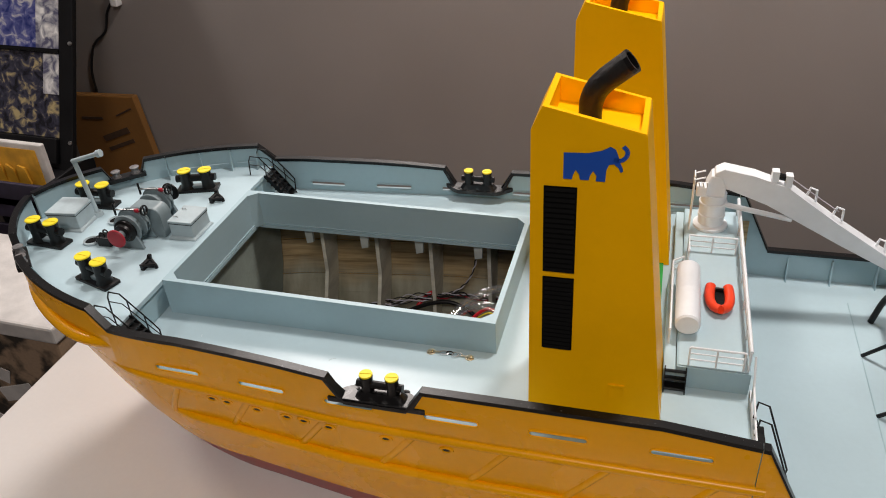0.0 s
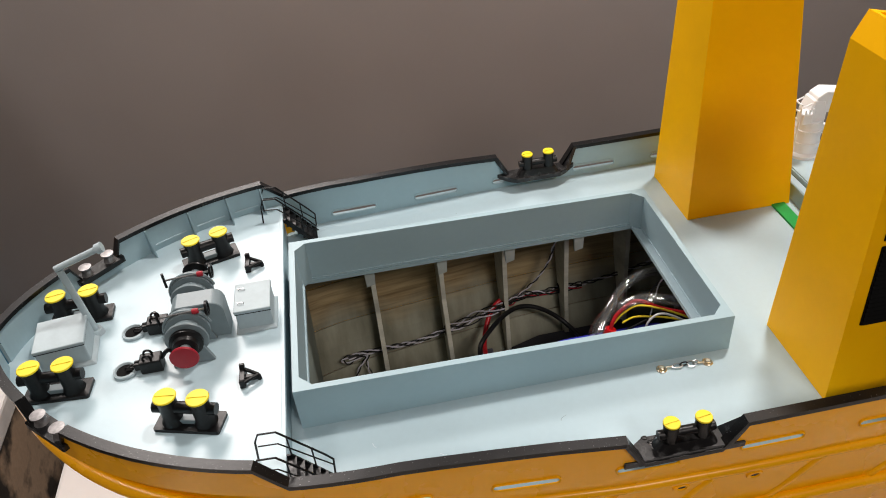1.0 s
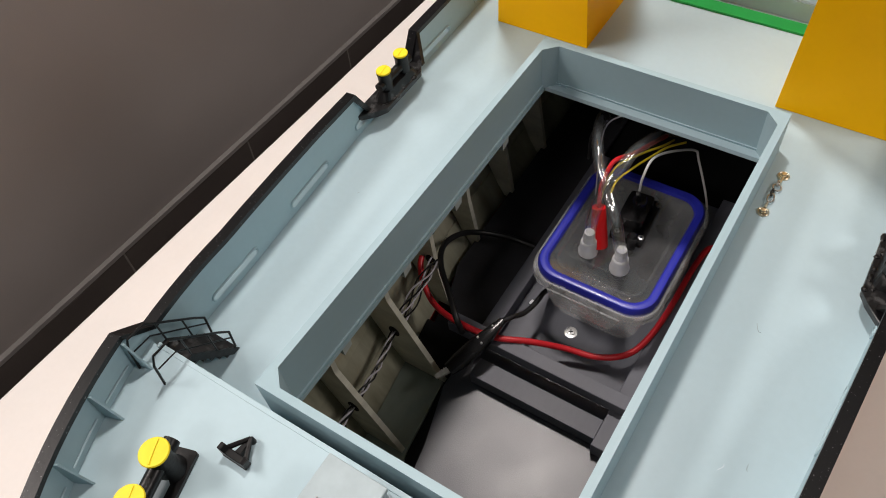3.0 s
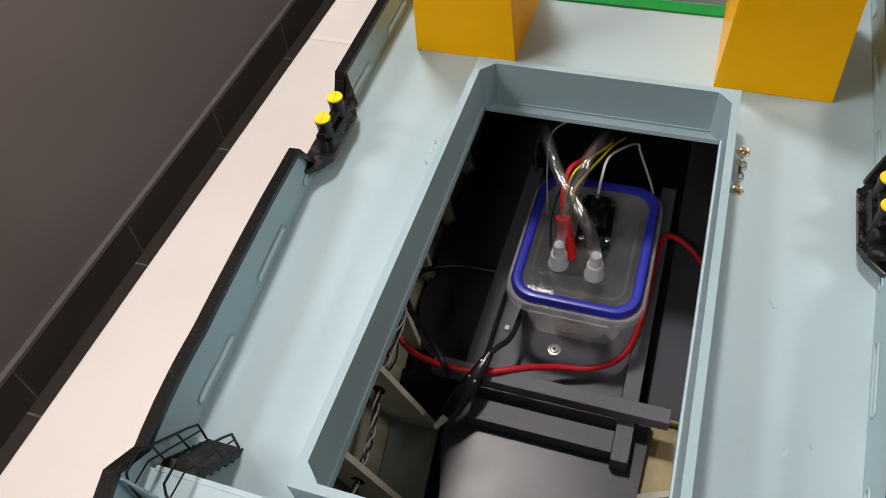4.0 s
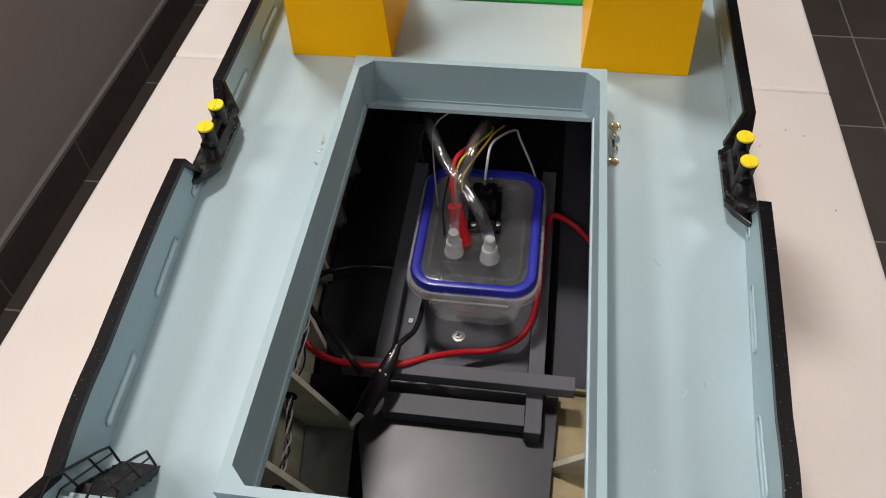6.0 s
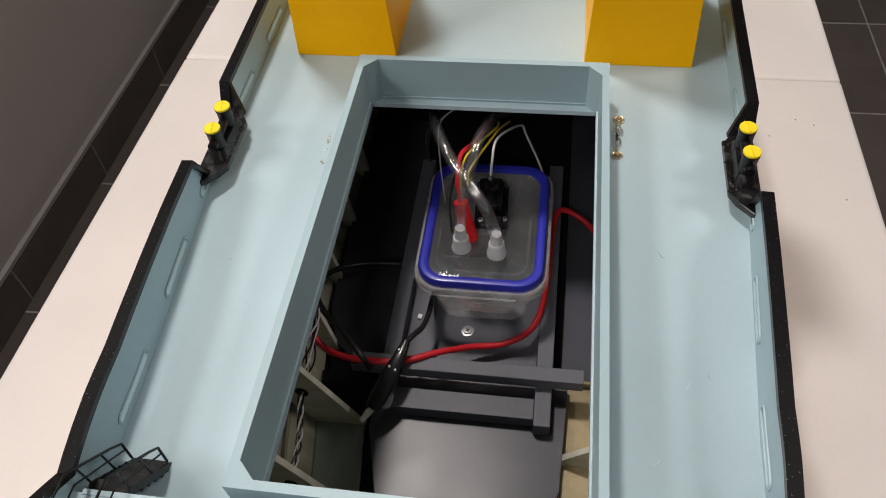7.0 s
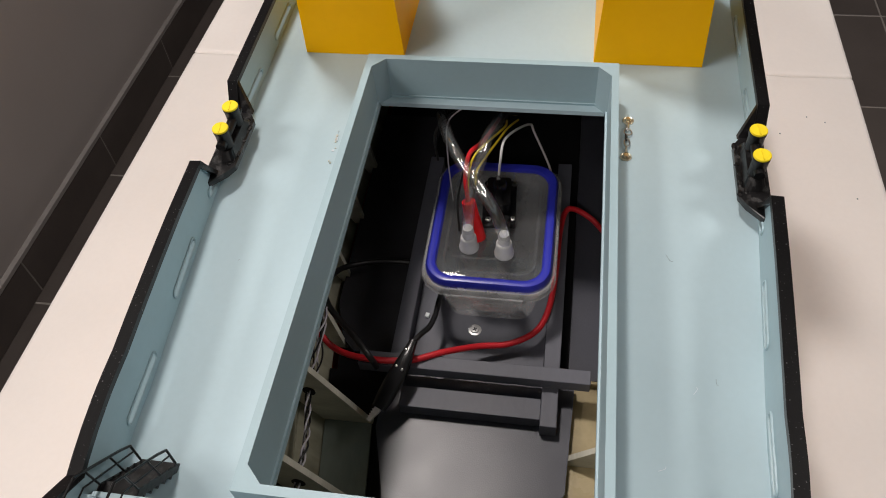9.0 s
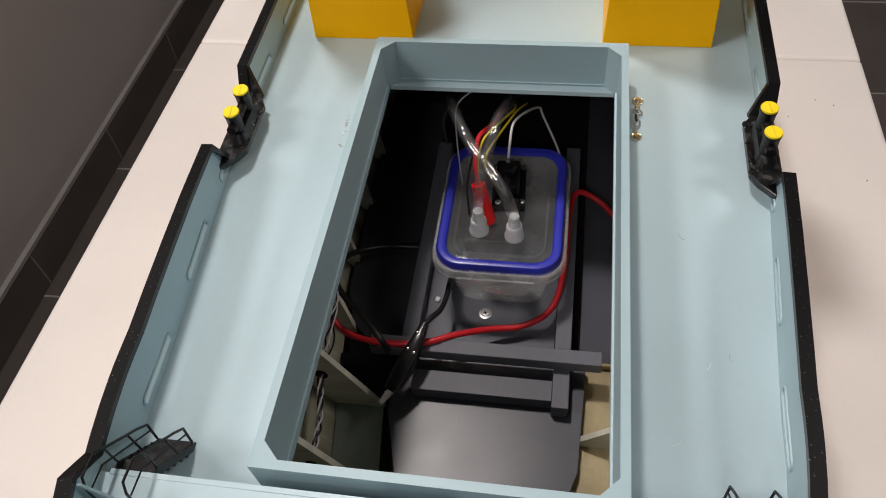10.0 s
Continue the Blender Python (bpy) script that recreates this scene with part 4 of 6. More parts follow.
d = thing("davit", "light grey post davit with a cranked arm at the bow", "davit")
part("post", rod((-0.645, 0.027, FORE), (-0.651, 0.024, 0.133), 0.0036, 12), M_FIT, d, smooth=True)
part("arm", rod((-0.654, 0.0236, 0.135), (-0.611, 0.029, 0.147), 0.0034, 12), M_FIT, d, smooth=True)
part("head", rod((-0.611, 0.029, 0.147), (-0.605, 0.0297, 0.1486), 0.0055, 14), M_FIT, d, smooth=True)
part("foot", lathe([(0.0, 0.006), (0.0065, 0.006), (0.0085, 0.0003), (0.0, 0.0003)], 14, m=Matrix.Translation((-0.645, 0.027, FORE))), M_FIT, d)

w = thing("anchor_windlass", "grey anchor windlass with black drums, one red-ended", "windlass")
ax, az = -0.537, FORE + 0.028
axis = lambda y: Matrix.Translation((ax, y, az)) @ pose(0, 0, 0, 90)  # local z to -y
for yc in (-0.030, 0.030):
    for k, (r, wd, o) in enumerate(((0.021, 0.003, -0.011), (0.016, 0.008, -0.004), (0.022, 0.003, 0.002), (0.017, 0.006, 0.007), (0.020, 0.003, 0.012))):
        part("drum_disc", lathe([(0.0, -wd / 2), (r, -wd / 2), (r + 0.0006, 0.0), (r, wd / 2), (0.0, wd / 2)], 26, m=axis(yc + o)), M_WIND, w, smooth=True)
    part("cradle_foot", prism([(ax - 0.020, FORE + 0.0003), (ax + 0.022, FORE + 0.0003), (ax + 0.012, az), (ax - 0.012, az)], "y", yc - 0.017, yc - 0.013), M_WIND, w)
    part("cradle_foot", prism([(ax - 0.020, FORE + 0.0003), (ax + 0.022, FORE + 0.0003), (ax + 0.012, az), (ax - 0.012, az)], "y", yc + 0.014, yc + 0.018), M_WIND, w)
    part("brake_band", tube([Vector((ax, yc + 0.0045, az)) + 0.0235 * Vector((math.cos(a), 0, math.sin(a))) for a in np.linspace(0.2, 3.4, 16)], 0.0018, 6), M_WIND, w)
    zr = az + 0.0245
    bar_ = part("brake_rod", rod((ax - 0.023, yc + 0.002, zr - 0.003), (ax + 0.025, yc + 0.002, zr), 0.0011, 8), M_STEEL, w, "thin steel brake rod")
    part("hand_wheel", lathe([(0.0058, -0.0012), (0.0076, -0.0012), (0.0076, 0.0012), (0.0058, 0.0012), (0.0058, -0.0012)], 18, m=pose(ax + 0.025, yc + 0.002, zr, 0, 90)), M_BLACK, bar_, "black hand wheel")
    part("wheel_spoke", rod((ax + 0.025, yc + 0.002, zr - 0.006), (ax + 0.025, yc + 0.002, zr + 0.006), 0.0010, 6), M_BLACK, bar_)
    part("hand_bar", rod((ax - 0.024, yc + 0.002, zr - 0.012), (ax - 0.024, yc + 0.002, zr + 0.006), 0.0015, 8), M_BLACK, bar_)
    for dx in (0.013,):
        part("knob", lathe([(0.0, -0.0035), (0.0026, -0.0028), (0.0032, 0.0), (0.0026, 0.0034), (0.0, 0.0042)], 12, m=pose(ax + dx, yc + 0.002, zr - 0.0015, 0, 90)), M_RED, bar_, "dull red knob", smooth=True)
for s in (-1, 1):
    drum = part("warping_drum", lathe([(0.0, 0.044), (0.0165, 0.044), (0.0165, 0.048), (0.0130, 0.050), (0.0120, 0.054), (0.0, 0.054)], 22, m=Matrix.Translation((ax, 0, az)) @ pose(0, 0, 0, 90 if s < 0 else -90)), M_BLACK, w, smooth=True)
    part("shaft_end", lathe([(0.0055, 0.0542), (0.0055, 0.0655), (0.0, 0.0655)], 16, m=Matrix.Translation((ax, 0, az)) @ pose(0, 0, 0, 90 if s < 0 else -90)), M_WIND, drum)
    part("drum_end", lathe([(0.0, 0.0658), (0.0135, 0.0658), (0.0140, 0.0672), (0.0130, 0.0684), (0.0, 0.0688)], 22, m=Matrix.Translation((ax, 0, az)) @ pose(0, 0, 0, 90 if s < 0 else -90)), M_RED if s < 0 else M_BLACK, drum, "dull red drum end" if s < 0 else "", smooth=True)
gear = [(-0.016, 0.0003), (0.036, 0.0003), (0.036, 0.026)] + [(0.024 + 0.012 * math.cos(a), 0.034 + 0.012 * math.sin(a)) for a in np.linspace(0, 1.4, 6)] + [(-0.010, 0.046), (-0.016, 0.040)]
part("gearbox", prism([(ax + a, FORE + b) for a, b in gear], "y", -0.013, 0.011, bevel=0.0008), M_WIND, w)
part("axle", rod((ax, -0.06, az), (ax, 0.06, az), 0.004, 12), M_STEEL, w, smooth=True)

for yc in (-0.043, 0.014):
    c = thing("chain_stopper", "black chain stopper with a pale ring ahead of the windlass", "chain stopper", group="chain stoppers")
    part("body", box(-0.588, -0.566, yc - 0.008, yc + 0.008, FORE + 0.0003, FORE + 0.015, 0.0015), M_BLACK, c)
    part("claw", tube(curve_points([(-0.566, yc, FORE + 0.012), (-0.558, yc, FORE + 0.020), (-0.552, yc + 0.002, FORE + 0.014)], 5), 0.0022, 8), M_BLACK, c)
    part("clevis", box(-0.594, -0.587, yc - 0.004, yc + 0.004, FORE + 0.003, FORE + 0.011, 0.001), M_BLACK, c)
    part("hawse_ring", lathe([(0.0088, 0.0), (0.0098, 0.0020), (0.0118, 0.0012), (0.0122, -0.0014), (0.0088, 0.0)], 24, m=pose(-0.605, yc + 0.001, FORE + 0.002)), M_FIT, c, "pale grey ring", smooth=True)
    part("hawse_hole", lathe([(0.0, 0.0), (0.0090, 0.0), (0.0090, 0.0012), (0.0, 0.0012)], 18, m=pose(-0.605, yc + 0.001, FORE + 0.0008)), M_LOUVRE, c)
    for k in range(4):
        part("chain_link", tube([Vector((-0.600 + 0.0052 * k + 0.0042 * math.cos(a), yc + 0.0020 * math.sin(a) * (1 if k % 2 else 0.3), FORE + 0.0045 + 0.0026 * k + 0.0020 * math.sin(a) * (0.3 if k % 2 else 1))) for a in np.linspace(0, 6.283, 11)], 0.0008, 6, caps=False), M_BLACK, c)
    for dy in (-0.004, 0.004):
        part("shackle", tube([Vector((-0.579 + 0.004 * math.cos(a), yc + dy, FORE + 0.017 + 0.004 * math.sin(a))) for a in np.linspace(0, 6.283, 13)], 0.0012, 6, caps=False), M_BLACK, c)

for side, yc in ((-1, -0.084), (1, 0.097)):
    h = thing("deck_cleat", "small black open triangular cleat on the foredeck", "cleat", group="foredeck cleats")
    x = -0.486
    k_ = 0.74
    apex = Vector((x + 0.021 * k_, yc - 0.001, FORE + 0.0065))
    part("plate", box(x - 0.0030, x + 0.0030, yc - 0.0145 * k_, yc + 0.0145 * k_, FORE + 0.0003, FORE + 0.0028, 0.0006), M_BLACK, h)
    part("head_bar", prism([(yc + a * k_, FORE + b * 0.85) for a, b in ((-0.0145, 0.0030), (0.0145, 0.0030), (0.0165, 0.0150), (0.0120, 0.0150), (0.0085, 0.0095), (-0.0090, 0.0095), (-0.0150, 0.0120))], "x", x - 0.0026, x + 0.0026, bevel=0.0005), M_BLACK, h)
    for dy in (-0.0125, 0.0125):
        part("arm", rod((x + 0.001, yc + dy * k_, FORE + 0.0068), apex, 0.0021, 8, r_end=0.0016), M_BLACK, h, smooth=True)
    part("web", prism([(x, yc - 0.0025), (x + 0.019 * k_, yc - 0.002), (x + 0.019 * k_, yc + 0.001), (x, yc + 0.0035)], "z", FORE + 0.0003, FORE + 0.0062, bevel=0.0005), M_BLACK, h)
    part("foot", lathe([(0.0024, 0.0), (0.0020, 0.005), (0.0, 0.0075)], 10, m=pose(apex.x, apex.y, FORE + 0.0003)), M_BLACK, h, smooth=True)

# pad eye with a short chain beside the coaming, and worn paint where its twin was
c = thing("catch_chain", "tarnished brass eyes with a short chain on the deck", "chain")
for x, y in ((-0.0768, -0.1314), (-0.0292, -0.1334)):
    eye = part("screw_eye", lathe([(0.0030, 0.0003), (0.0054, 0.0003), (0.0054, 0.0010), (0.0045, 0.0017), (0.0034, 0.0012), (0.0030, 0.0003)], 18, m=pose(x, y, 0.0)), M_BRASS, c, smooth=True)
    part("bolt_head", lathe([(0.0, 0.0004), (0.0029, 0.0004), (0.0029, 0.0030), (0.0022, 0.0038), (0.0, 0.0038)], 6, m=pose(x, y, 0.0)), M_BRASS, eye)
    part("shank", rod((x + (0.004 if x < -0.05 else -0.004), y, 0.0016), (x + (0.0105 if x < -0.05 else -0.0105), y, 0.0020), 0.0012, 8), M_BRASS, c)
for k, (lx, r0, r1, flat) in enumerate(((-0.0605, 0.0052, 0.0026, 1.0), (-0.0535, 0.0040, 0.0024, 0.3), (-0.0465, 0.0038, 0.0036, 1.0), (-0.0415, 0.0030, 0.0022, 0.3))):
    y = -0.1322 + 0.0010 * math.sin(2.1 * k)
    part("link", tube([Vector((lx + r0 * math.cos(a), y + r1 * math.sin(a) * flat, 0.0024 + 0.0018 * math.sin(a) * (1.2 - flat))) for a in np.linspace(0, 2 * math.pi, 13)], 0.0008, 6, caps=False), M_STEEL if k != 1 else M_PIPE, c)

# ---- aft of the funnels: platform, crane, raft ----
part("waterway", box(0.165, 0.1815, -0.098, 0.110, 0.0004, 0.003), M_GREEN, ship, "green painted waterway")
plat = thing("deck_platform", "light grey raised platform behind the funnels", "platform")
PX0, PX1, PY0, PY1, PZ = 0.189, 0.2765, -0.134, 0.205, 0.028
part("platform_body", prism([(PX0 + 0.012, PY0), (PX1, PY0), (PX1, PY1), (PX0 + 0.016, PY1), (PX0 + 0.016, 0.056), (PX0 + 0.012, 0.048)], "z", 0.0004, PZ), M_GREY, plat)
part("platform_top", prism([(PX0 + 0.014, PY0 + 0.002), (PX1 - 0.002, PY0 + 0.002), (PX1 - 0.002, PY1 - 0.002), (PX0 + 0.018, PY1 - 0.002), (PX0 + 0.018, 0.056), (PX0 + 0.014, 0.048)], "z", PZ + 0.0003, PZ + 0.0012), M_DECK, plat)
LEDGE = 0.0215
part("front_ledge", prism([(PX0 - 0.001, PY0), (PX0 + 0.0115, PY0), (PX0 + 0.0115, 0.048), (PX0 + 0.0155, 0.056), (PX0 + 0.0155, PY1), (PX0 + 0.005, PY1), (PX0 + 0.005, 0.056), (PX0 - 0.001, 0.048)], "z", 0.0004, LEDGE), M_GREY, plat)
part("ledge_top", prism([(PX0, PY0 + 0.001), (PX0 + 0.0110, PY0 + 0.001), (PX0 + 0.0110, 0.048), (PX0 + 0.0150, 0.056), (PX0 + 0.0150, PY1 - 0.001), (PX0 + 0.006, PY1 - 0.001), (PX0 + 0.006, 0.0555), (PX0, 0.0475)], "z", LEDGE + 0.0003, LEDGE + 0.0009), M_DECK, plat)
for k in range(3):
    part("step", box(PX0 + 0.001, PX0 + 0.022, PY0 - 0.004 - 0.004 * (2 - k), PY0 - 0.001, 0.004 + 0.009 * k, 0.006 + 0.009 * k), M_BLACK, plat, "black step")
for x in (PX0, PX0 + 0.022):
    part("step_side", prism([(PY0 - 0.0005, 0.0008), (PY0 - 0.014, 0.0008), (PY0 - 0.005, PZ), (PY0 - 0.0005, PZ)], "x", x, x + 0.0012), M_BLACK, plat)


def railing(pts, z, h, bars=3, posts=0.03, top=0.0013):
    r = thing("railing", "thin white painted guard railing", "railing", group="white railings")
    for k in range(bars):
        zz = z + h * (k + 1) / bars
        part("rail", tube([(x, y, zz) for x, y in pts], top if k == bars - 1 else 0.0009, 6), M_WHITE, r)
    for (xa, ya), (xb, yb) in zip(pts, pts[1:]):
        n = max(1, round(math.hypot(xb - xa, yb - ya) / posts))
        for k in range(n + 1):
            x, y = xa + (xb - xa) * k / n, ya + (yb - ya) * k / n
            part("post", rod((x, y, z), (x, y, z + h), 0.0012, 6), M_WHITE, r)
    return r


railing([(PX0 + 0.016, 0.058), (PX0 + 0.003, 0.047), (PX0 + 0.003, -0.090)], LEDGE + 0.0009, 0.0205, 3, 0.024)
railing([(PX0 + 0.021, 0.058), (PX0 + 0.021, 0.094), (PX1 - 0.008, 0.094)], PZ + 0.001, 0.024, 3, 0.034)
railing([(PX0 + 0.024, PY0 + 0.004), (PX1 - 0.008, PY0 + 0.004)], PZ + 0.001, 0.024)
railing([(PX1 - 0.003, PY1 - 0.01), (PX1 - 0.003, PY0 + 0.004)], PZ + 0.001, 0.026, 2, 0.05, 0.0022)
edge = thing("deck_edge_guard", "low white painted guard along the main deck's aft edge", "guard rail")
part("plate", box(0.2775, 0.2795, -0.238, PY0 - 0.0005, 0.0003, 0.008), M_WHITE, edge)
part("rail", tube([(0.2775, PY0, PZ + 0.026), (0.2785, -0.150, 0.028), (0.2785, -0.190, 0.020), (0.2785, -0.236, 0.016)], 0.0012, 6), M_WHITE, edge)
for y in (-0.150, -0.190, -0.234):
    part("post", rod((0.2785, y, 0.006), (0.2785, y, 0.030 + (y + 0.15) * 0.15), 0.0011, 6), M_WHITE, edge)
l = thing("ladder", "black metal ladder leading down to the stern deck", "ladder", group="stern ladders")
for y in (-0.175, -0.200):
    part("stringer", rod((0.283, y, 0.004), (0.306, y, STERN + 0.001), 0.0013, 6), M_BLACK, l)
    part("handrail", tube([(0.279, y, 0.003), (0.281, y, 0.030), (0.292, y, 0.026), (0.322, y, -0.060), (0.316, y, STERN + 0.001)], 0.0011, 6), M_BLACK, l)
for k in range(7):
    t = (k + 0.5) / 7
    part("tread", box(0.280 + 0.023 * t, 0.289 + 0.023 * t, -0.200, -0.175, 0.003 - 0.1 * t, 0.0045 - 0.1 * t), M_BLACK, l)

r = thing("life_raft", "white cylindrical life raft canister on a cradle", "life raft")
m = pose(0.2100, -0.029, PZ + 0.0185, 90)
part("canister", lathe([(0.0, -0.0565), (0.0118, -0.0565), (0.0138, -0.0545), (0.0138, -0.004), (0.0142, -0.003), (0.0142, 0.003), (0.0138, 0.004), (0.0138, 0.0545), (0.0118, 0.0565), (0.0, 0.0565)], 26, m=m), M_WHITE, r, smooth=True)
for y in (-0.063, -0.003):
    part("cradle", prism([(0.2012, PZ + 0.0012), (0.2230, PZ + 0.0012), (0.2210, PZ + 0.012), (0.2015, PZ + 0.012)], "y", y - 0.002, y + 0.002), M_WHITE, r)

b = thing("rescue_boat", "small orange-red inflatable rescue boat lying on deck", "rescue boat")
bm = bmesh.new()
for sx in (-1, 1):  # two fat tubes meeting in a raised, pointed bow
    tube(curve_points([(0.2465 + sx * 0.0098, 0.0135, PZ + 0.0085), (0.2465 + sx * 0.0112, 0.002, PZ + 0.0080), (0.2465 + sx * 0.0108, -0.014, PZ + 0.0080), (0.2465 + sx * 0.0070, -0.028, PZ + 0.0095), (0.2465, -0.0355, PZ + 0.0120)], 6), 0.0062, 12, bm, True, 0.0052)
part("tube", bm, M_ORANGE, b, smooth=True)
part("boat_floor", prism([(0.2400, 0.010), (0.2400, -0.014), (0.2450, -0.026), (0.2480, -0.026), (0.2530, -0.014), (0.2530, 0.010)], "z", PZ + 0.0014, PZ + 0.0055), M_BLACK, b, "dark boat floor")
part("transom", box(0.2395, 0.2535, 0.0075, 0.0100, PZ + 0.0056, PZ + 0.0110, 0.0006), M_BLACK, b)

b.matrix_world = Matrix.Translation((0, -0.0055, 0))

c = thing("deck_crane", "white knuckle-boom deck crane folded down over the stern", "crane")
gx, gy = 0.238, 0.164
part("pedestal", lathe([(0.0, PZ + 0.0012), (0.0225, PZ + 0.0012), (0.0225, PZ + 0.005), (0.0168, PZ + 0.007), (0.0168, PZ + 0.018), (0.0178, PZ + 0.0185), (0.0178, PZ + 0.0215), (0.0168, PZ + 0.022), (0.0168, PZ + 0.036), (0.0182, PZ + 0.0365), (0.0182, PZ + 0.0395), (0.0165, PZ + 0.040), (0.0165, PZ + 0.052), (0.0, PZ + 0.052)], 28, m=Matrix.Translation((gx, gy, 0))), M_WHITE, c, smooth=True)
part("turret", prism([(gx - 0.013, 0.078), (gx + 0.013, 0.078), (gx + 0.013, 0.094), (gx + 0.008, 0.108), (gx - 0.006, 0.110), (gx - 0.012, 0.094)], "y", gy - 0.012, gy + 0.012, bevel=0.0015), M_WHITE, c)
crane_boom = [(0.230, 0.102), (0.236, 0.118), (0.246, 0.124), (0.284, 0.1165), (0.326, 0.103), (0.333, 0.098), (0.392, 0.056), (0.473, 0.003), (0.580, -0.070), (0.580, -0.082), (0.482, -0.018), (0.400, 0.024), (0.304, 0.076), (0.256, 0.095), (0.245, 0.096)]
part("boom", prism([(x, z - 0.004) for x, z in crane_boom], "y", gy - 0.011, gy + 0.011, bevel=0.0008), M_WHITE, c)
part("boom_rest", box(0.560, 0.578, gy - 0.008, gy + 0.008, STERN + 0.0003, -0.072, 0.001), M_WHITE, c)
part("ram", tube([(gx + 0.014, gy - 0.006, 0.066), (0.338, gy - 0.006, 0.050)], 0.0036, 10), M_WHITE, c, smooth=True)
part("valve_block", box(gx - 0.024, gx - 0.010, gy - 0.020, gy - 0.004, 0.082, 0.097, 0.002), M_WHITE, c)
for k in range(3):
    part("valve_lever", rod((gx - 0.020 + 0.005 * k, gy - 0.018, 0.096), (gx - 0.022 + 0.005 * k, gy - 0.020, 0.104), 0.0011, 6), M_WHITE, c)
for k in range(8):
    part("rung", tube([(gx - 0.027, gy - 0.017, 0.036 + 0.0105 * k), (gx - 0.027, gy + 0.002, 0.036 + 0.0105 * k)], 0.0011, 6), M_WHITE, c)
for dy in (-0.017, 0.002):
    part("ladder_rail", tube([(gx - 0.027, gy + dy, PZ + 0.0012), (gx - 0.027, gy + dy, 0.106), (gx - 0.014, gy + dy, 0.110)], 0.0012, 6), M_WHITE, c)
for x_, z_ in ((0.304, 0.104), (0.321, 0.099)):
    part("winch_cheek", box(x_, x_ + 0.009, gy - 0.010, gy + 0.002, z_, z_ + 0.0165, 0.001), M_WHITE, c)
part("winch_drum", rod((0.3125, gy - 0.004, 0.112), (0.3215, gy - 0.004, 0.110), 0.0045, 12), M_BLACK, c)
part("hoist_wire", rod((0.330, gy - 0.003, 0.108), (0.393, gy - 0.001, 0.064), 0.0007, 6), M_WIRE_V, c)
for x_, z_ in ((0.357, 0.081), (0.393, 0.0555), (0.452, 0.0125)):
    part("lug", tube([(x_ - 0.006, gy, z_ + 0.004), (x_ - 0.003, gy, z_ + 0.015), (x_ + 0.005, gy, z_ + 0.012), (x_ + 0.006, gy, z_ - 0.005)], 0.0017, 6), M_WHITE, c)

SB = "black twin bollard with yellow caps on the stern deck"
bollard(0.512, 0.188, 0.543, 0.188, STERN, STERN + 0.036, SB)

h = thing("towing_hoop", "black tubular towing hoop across the stern deck", "towing hoop")
part("hoop", tube(curve_points([(0.462, 0.150, STERN + 0.001), (0.470, 0.150, -0.062), (0.474, 0.138, -0.047), (0.474, 0.08, -0.045), (0.474, -0.08, -0.045), (0.474, -0.138, -0.047), (0.470, -0.150, -0.062), (0.462, -0.150, STERN + 0.001)], 5), 0.0042, 10), M_BLACK, h, smooth=True)
for y in (0.055, -0.055):
    part("strut", rod((0.474, y, -0.047), (0.440, y + 0.02, STERN + 0.001), 0.0026, 8), M_BLACK, h)
part("deck_seam", box(0.4385, 0.4398, -0.18, 0.19, STERN + 0.0003, STERN + 0.0008), M_GREY, ship)

# ---- in the hold: food box with the pump, hoses and leads ----
box_c = (-0.058, -0.006)
fb = thing("food_container", "clear plastic food box with a blue rimmed lid in the hold", "food container")
levels = ((0.130, 0.090, 0.016, -0.2188), (0.138, 0.098, 0.020, -0.2160), (0.156, 0.118, 0.024, -0.165), (0.160, 0.123, 0.026, -0.150), (0.164, 0.126, 0.027, -0.138))
bm = rings_mesh([[(x, y, z) for x, y in rounded(w_, d_, r_, 6, *box_c)] for w_, d_, r_, z in levels], None, True, False)
part("body", bm, M_CLEAR, fb, "frosted clear box", smooth=True)
rim = []
for inset, z in ((0.008, -0.1395), (0.0035, -0.139), (0.0035, -0.131), (0.0055, -0.1275), (0.009, -0.1265), (0.013, -0.128), (0.0145, -0.1315)):
    rim.append([(x, y, z) for x, y in rounded(0.180 - 2 * inset, 0.140 - 2 * inset, 0.030 - inset * 0.7, 8, *box_c)])
part("lid_rim", rings_mesh(rim, None, False, False), M_LID, fb, "deep blue lid rim", smooth=True)
skirt = []
for inset, z in ((0.0036, -0.1352), (0.0004, -0.1354), (-0.0008, -0.1372), (-0.0012, -0.1455), (0.001, -0.1465)):
    skirt.append([(x, y, z) for x, y in rounded(0.180 - 2 * inset, 0.140 - 2 * inset, 0.030, 8, *box_c)])
part("lid_skirt", rings_mesh(skirt, None, False, False), M_CLEAR, fb, "clear lid skirt", smooth=True)
part("lid_panel", prism(rounded(0.152, 0.112, 0.020, 6, *box_c), "z", -0.1330, -0.1316), M_PANEL, fb, "clear lid panel")
part("lid_ridge", tube([(x, y, -0.1312) for x, y in rounded(0.136, 0.096, 0.016, 5, *box_c)], 0.0020, 8), M_PANEL, fb, smooth=True)
# straight ridge added where light reflects across the lid's front
part("lid_ridge", tube([(-0.1085, -0.034, -0.1311), (-0.1080, 0.034, -0.1311)], 0.0016, 8), M_PANEL, fb, smooth=True)
part("clasp", prism([(-0.046, -0.1415), (0.036, -0.1415), (0.033, -0.152), (0.026, -0.1665), (-0.036, -0.1665), (-0.043, -0.152)], "x", -0.1515, -0.1490, bevel=0.0008), M_CLEAR, fb, "clear snap clasp")
for k in range(2):
    part("clasp_rib", box(-0.1522, -0.1514, -0.026, 0.016, -0.1505 - 0.005 * k, -0.1490 - 0.005 * k), M_CLEAR, fb)
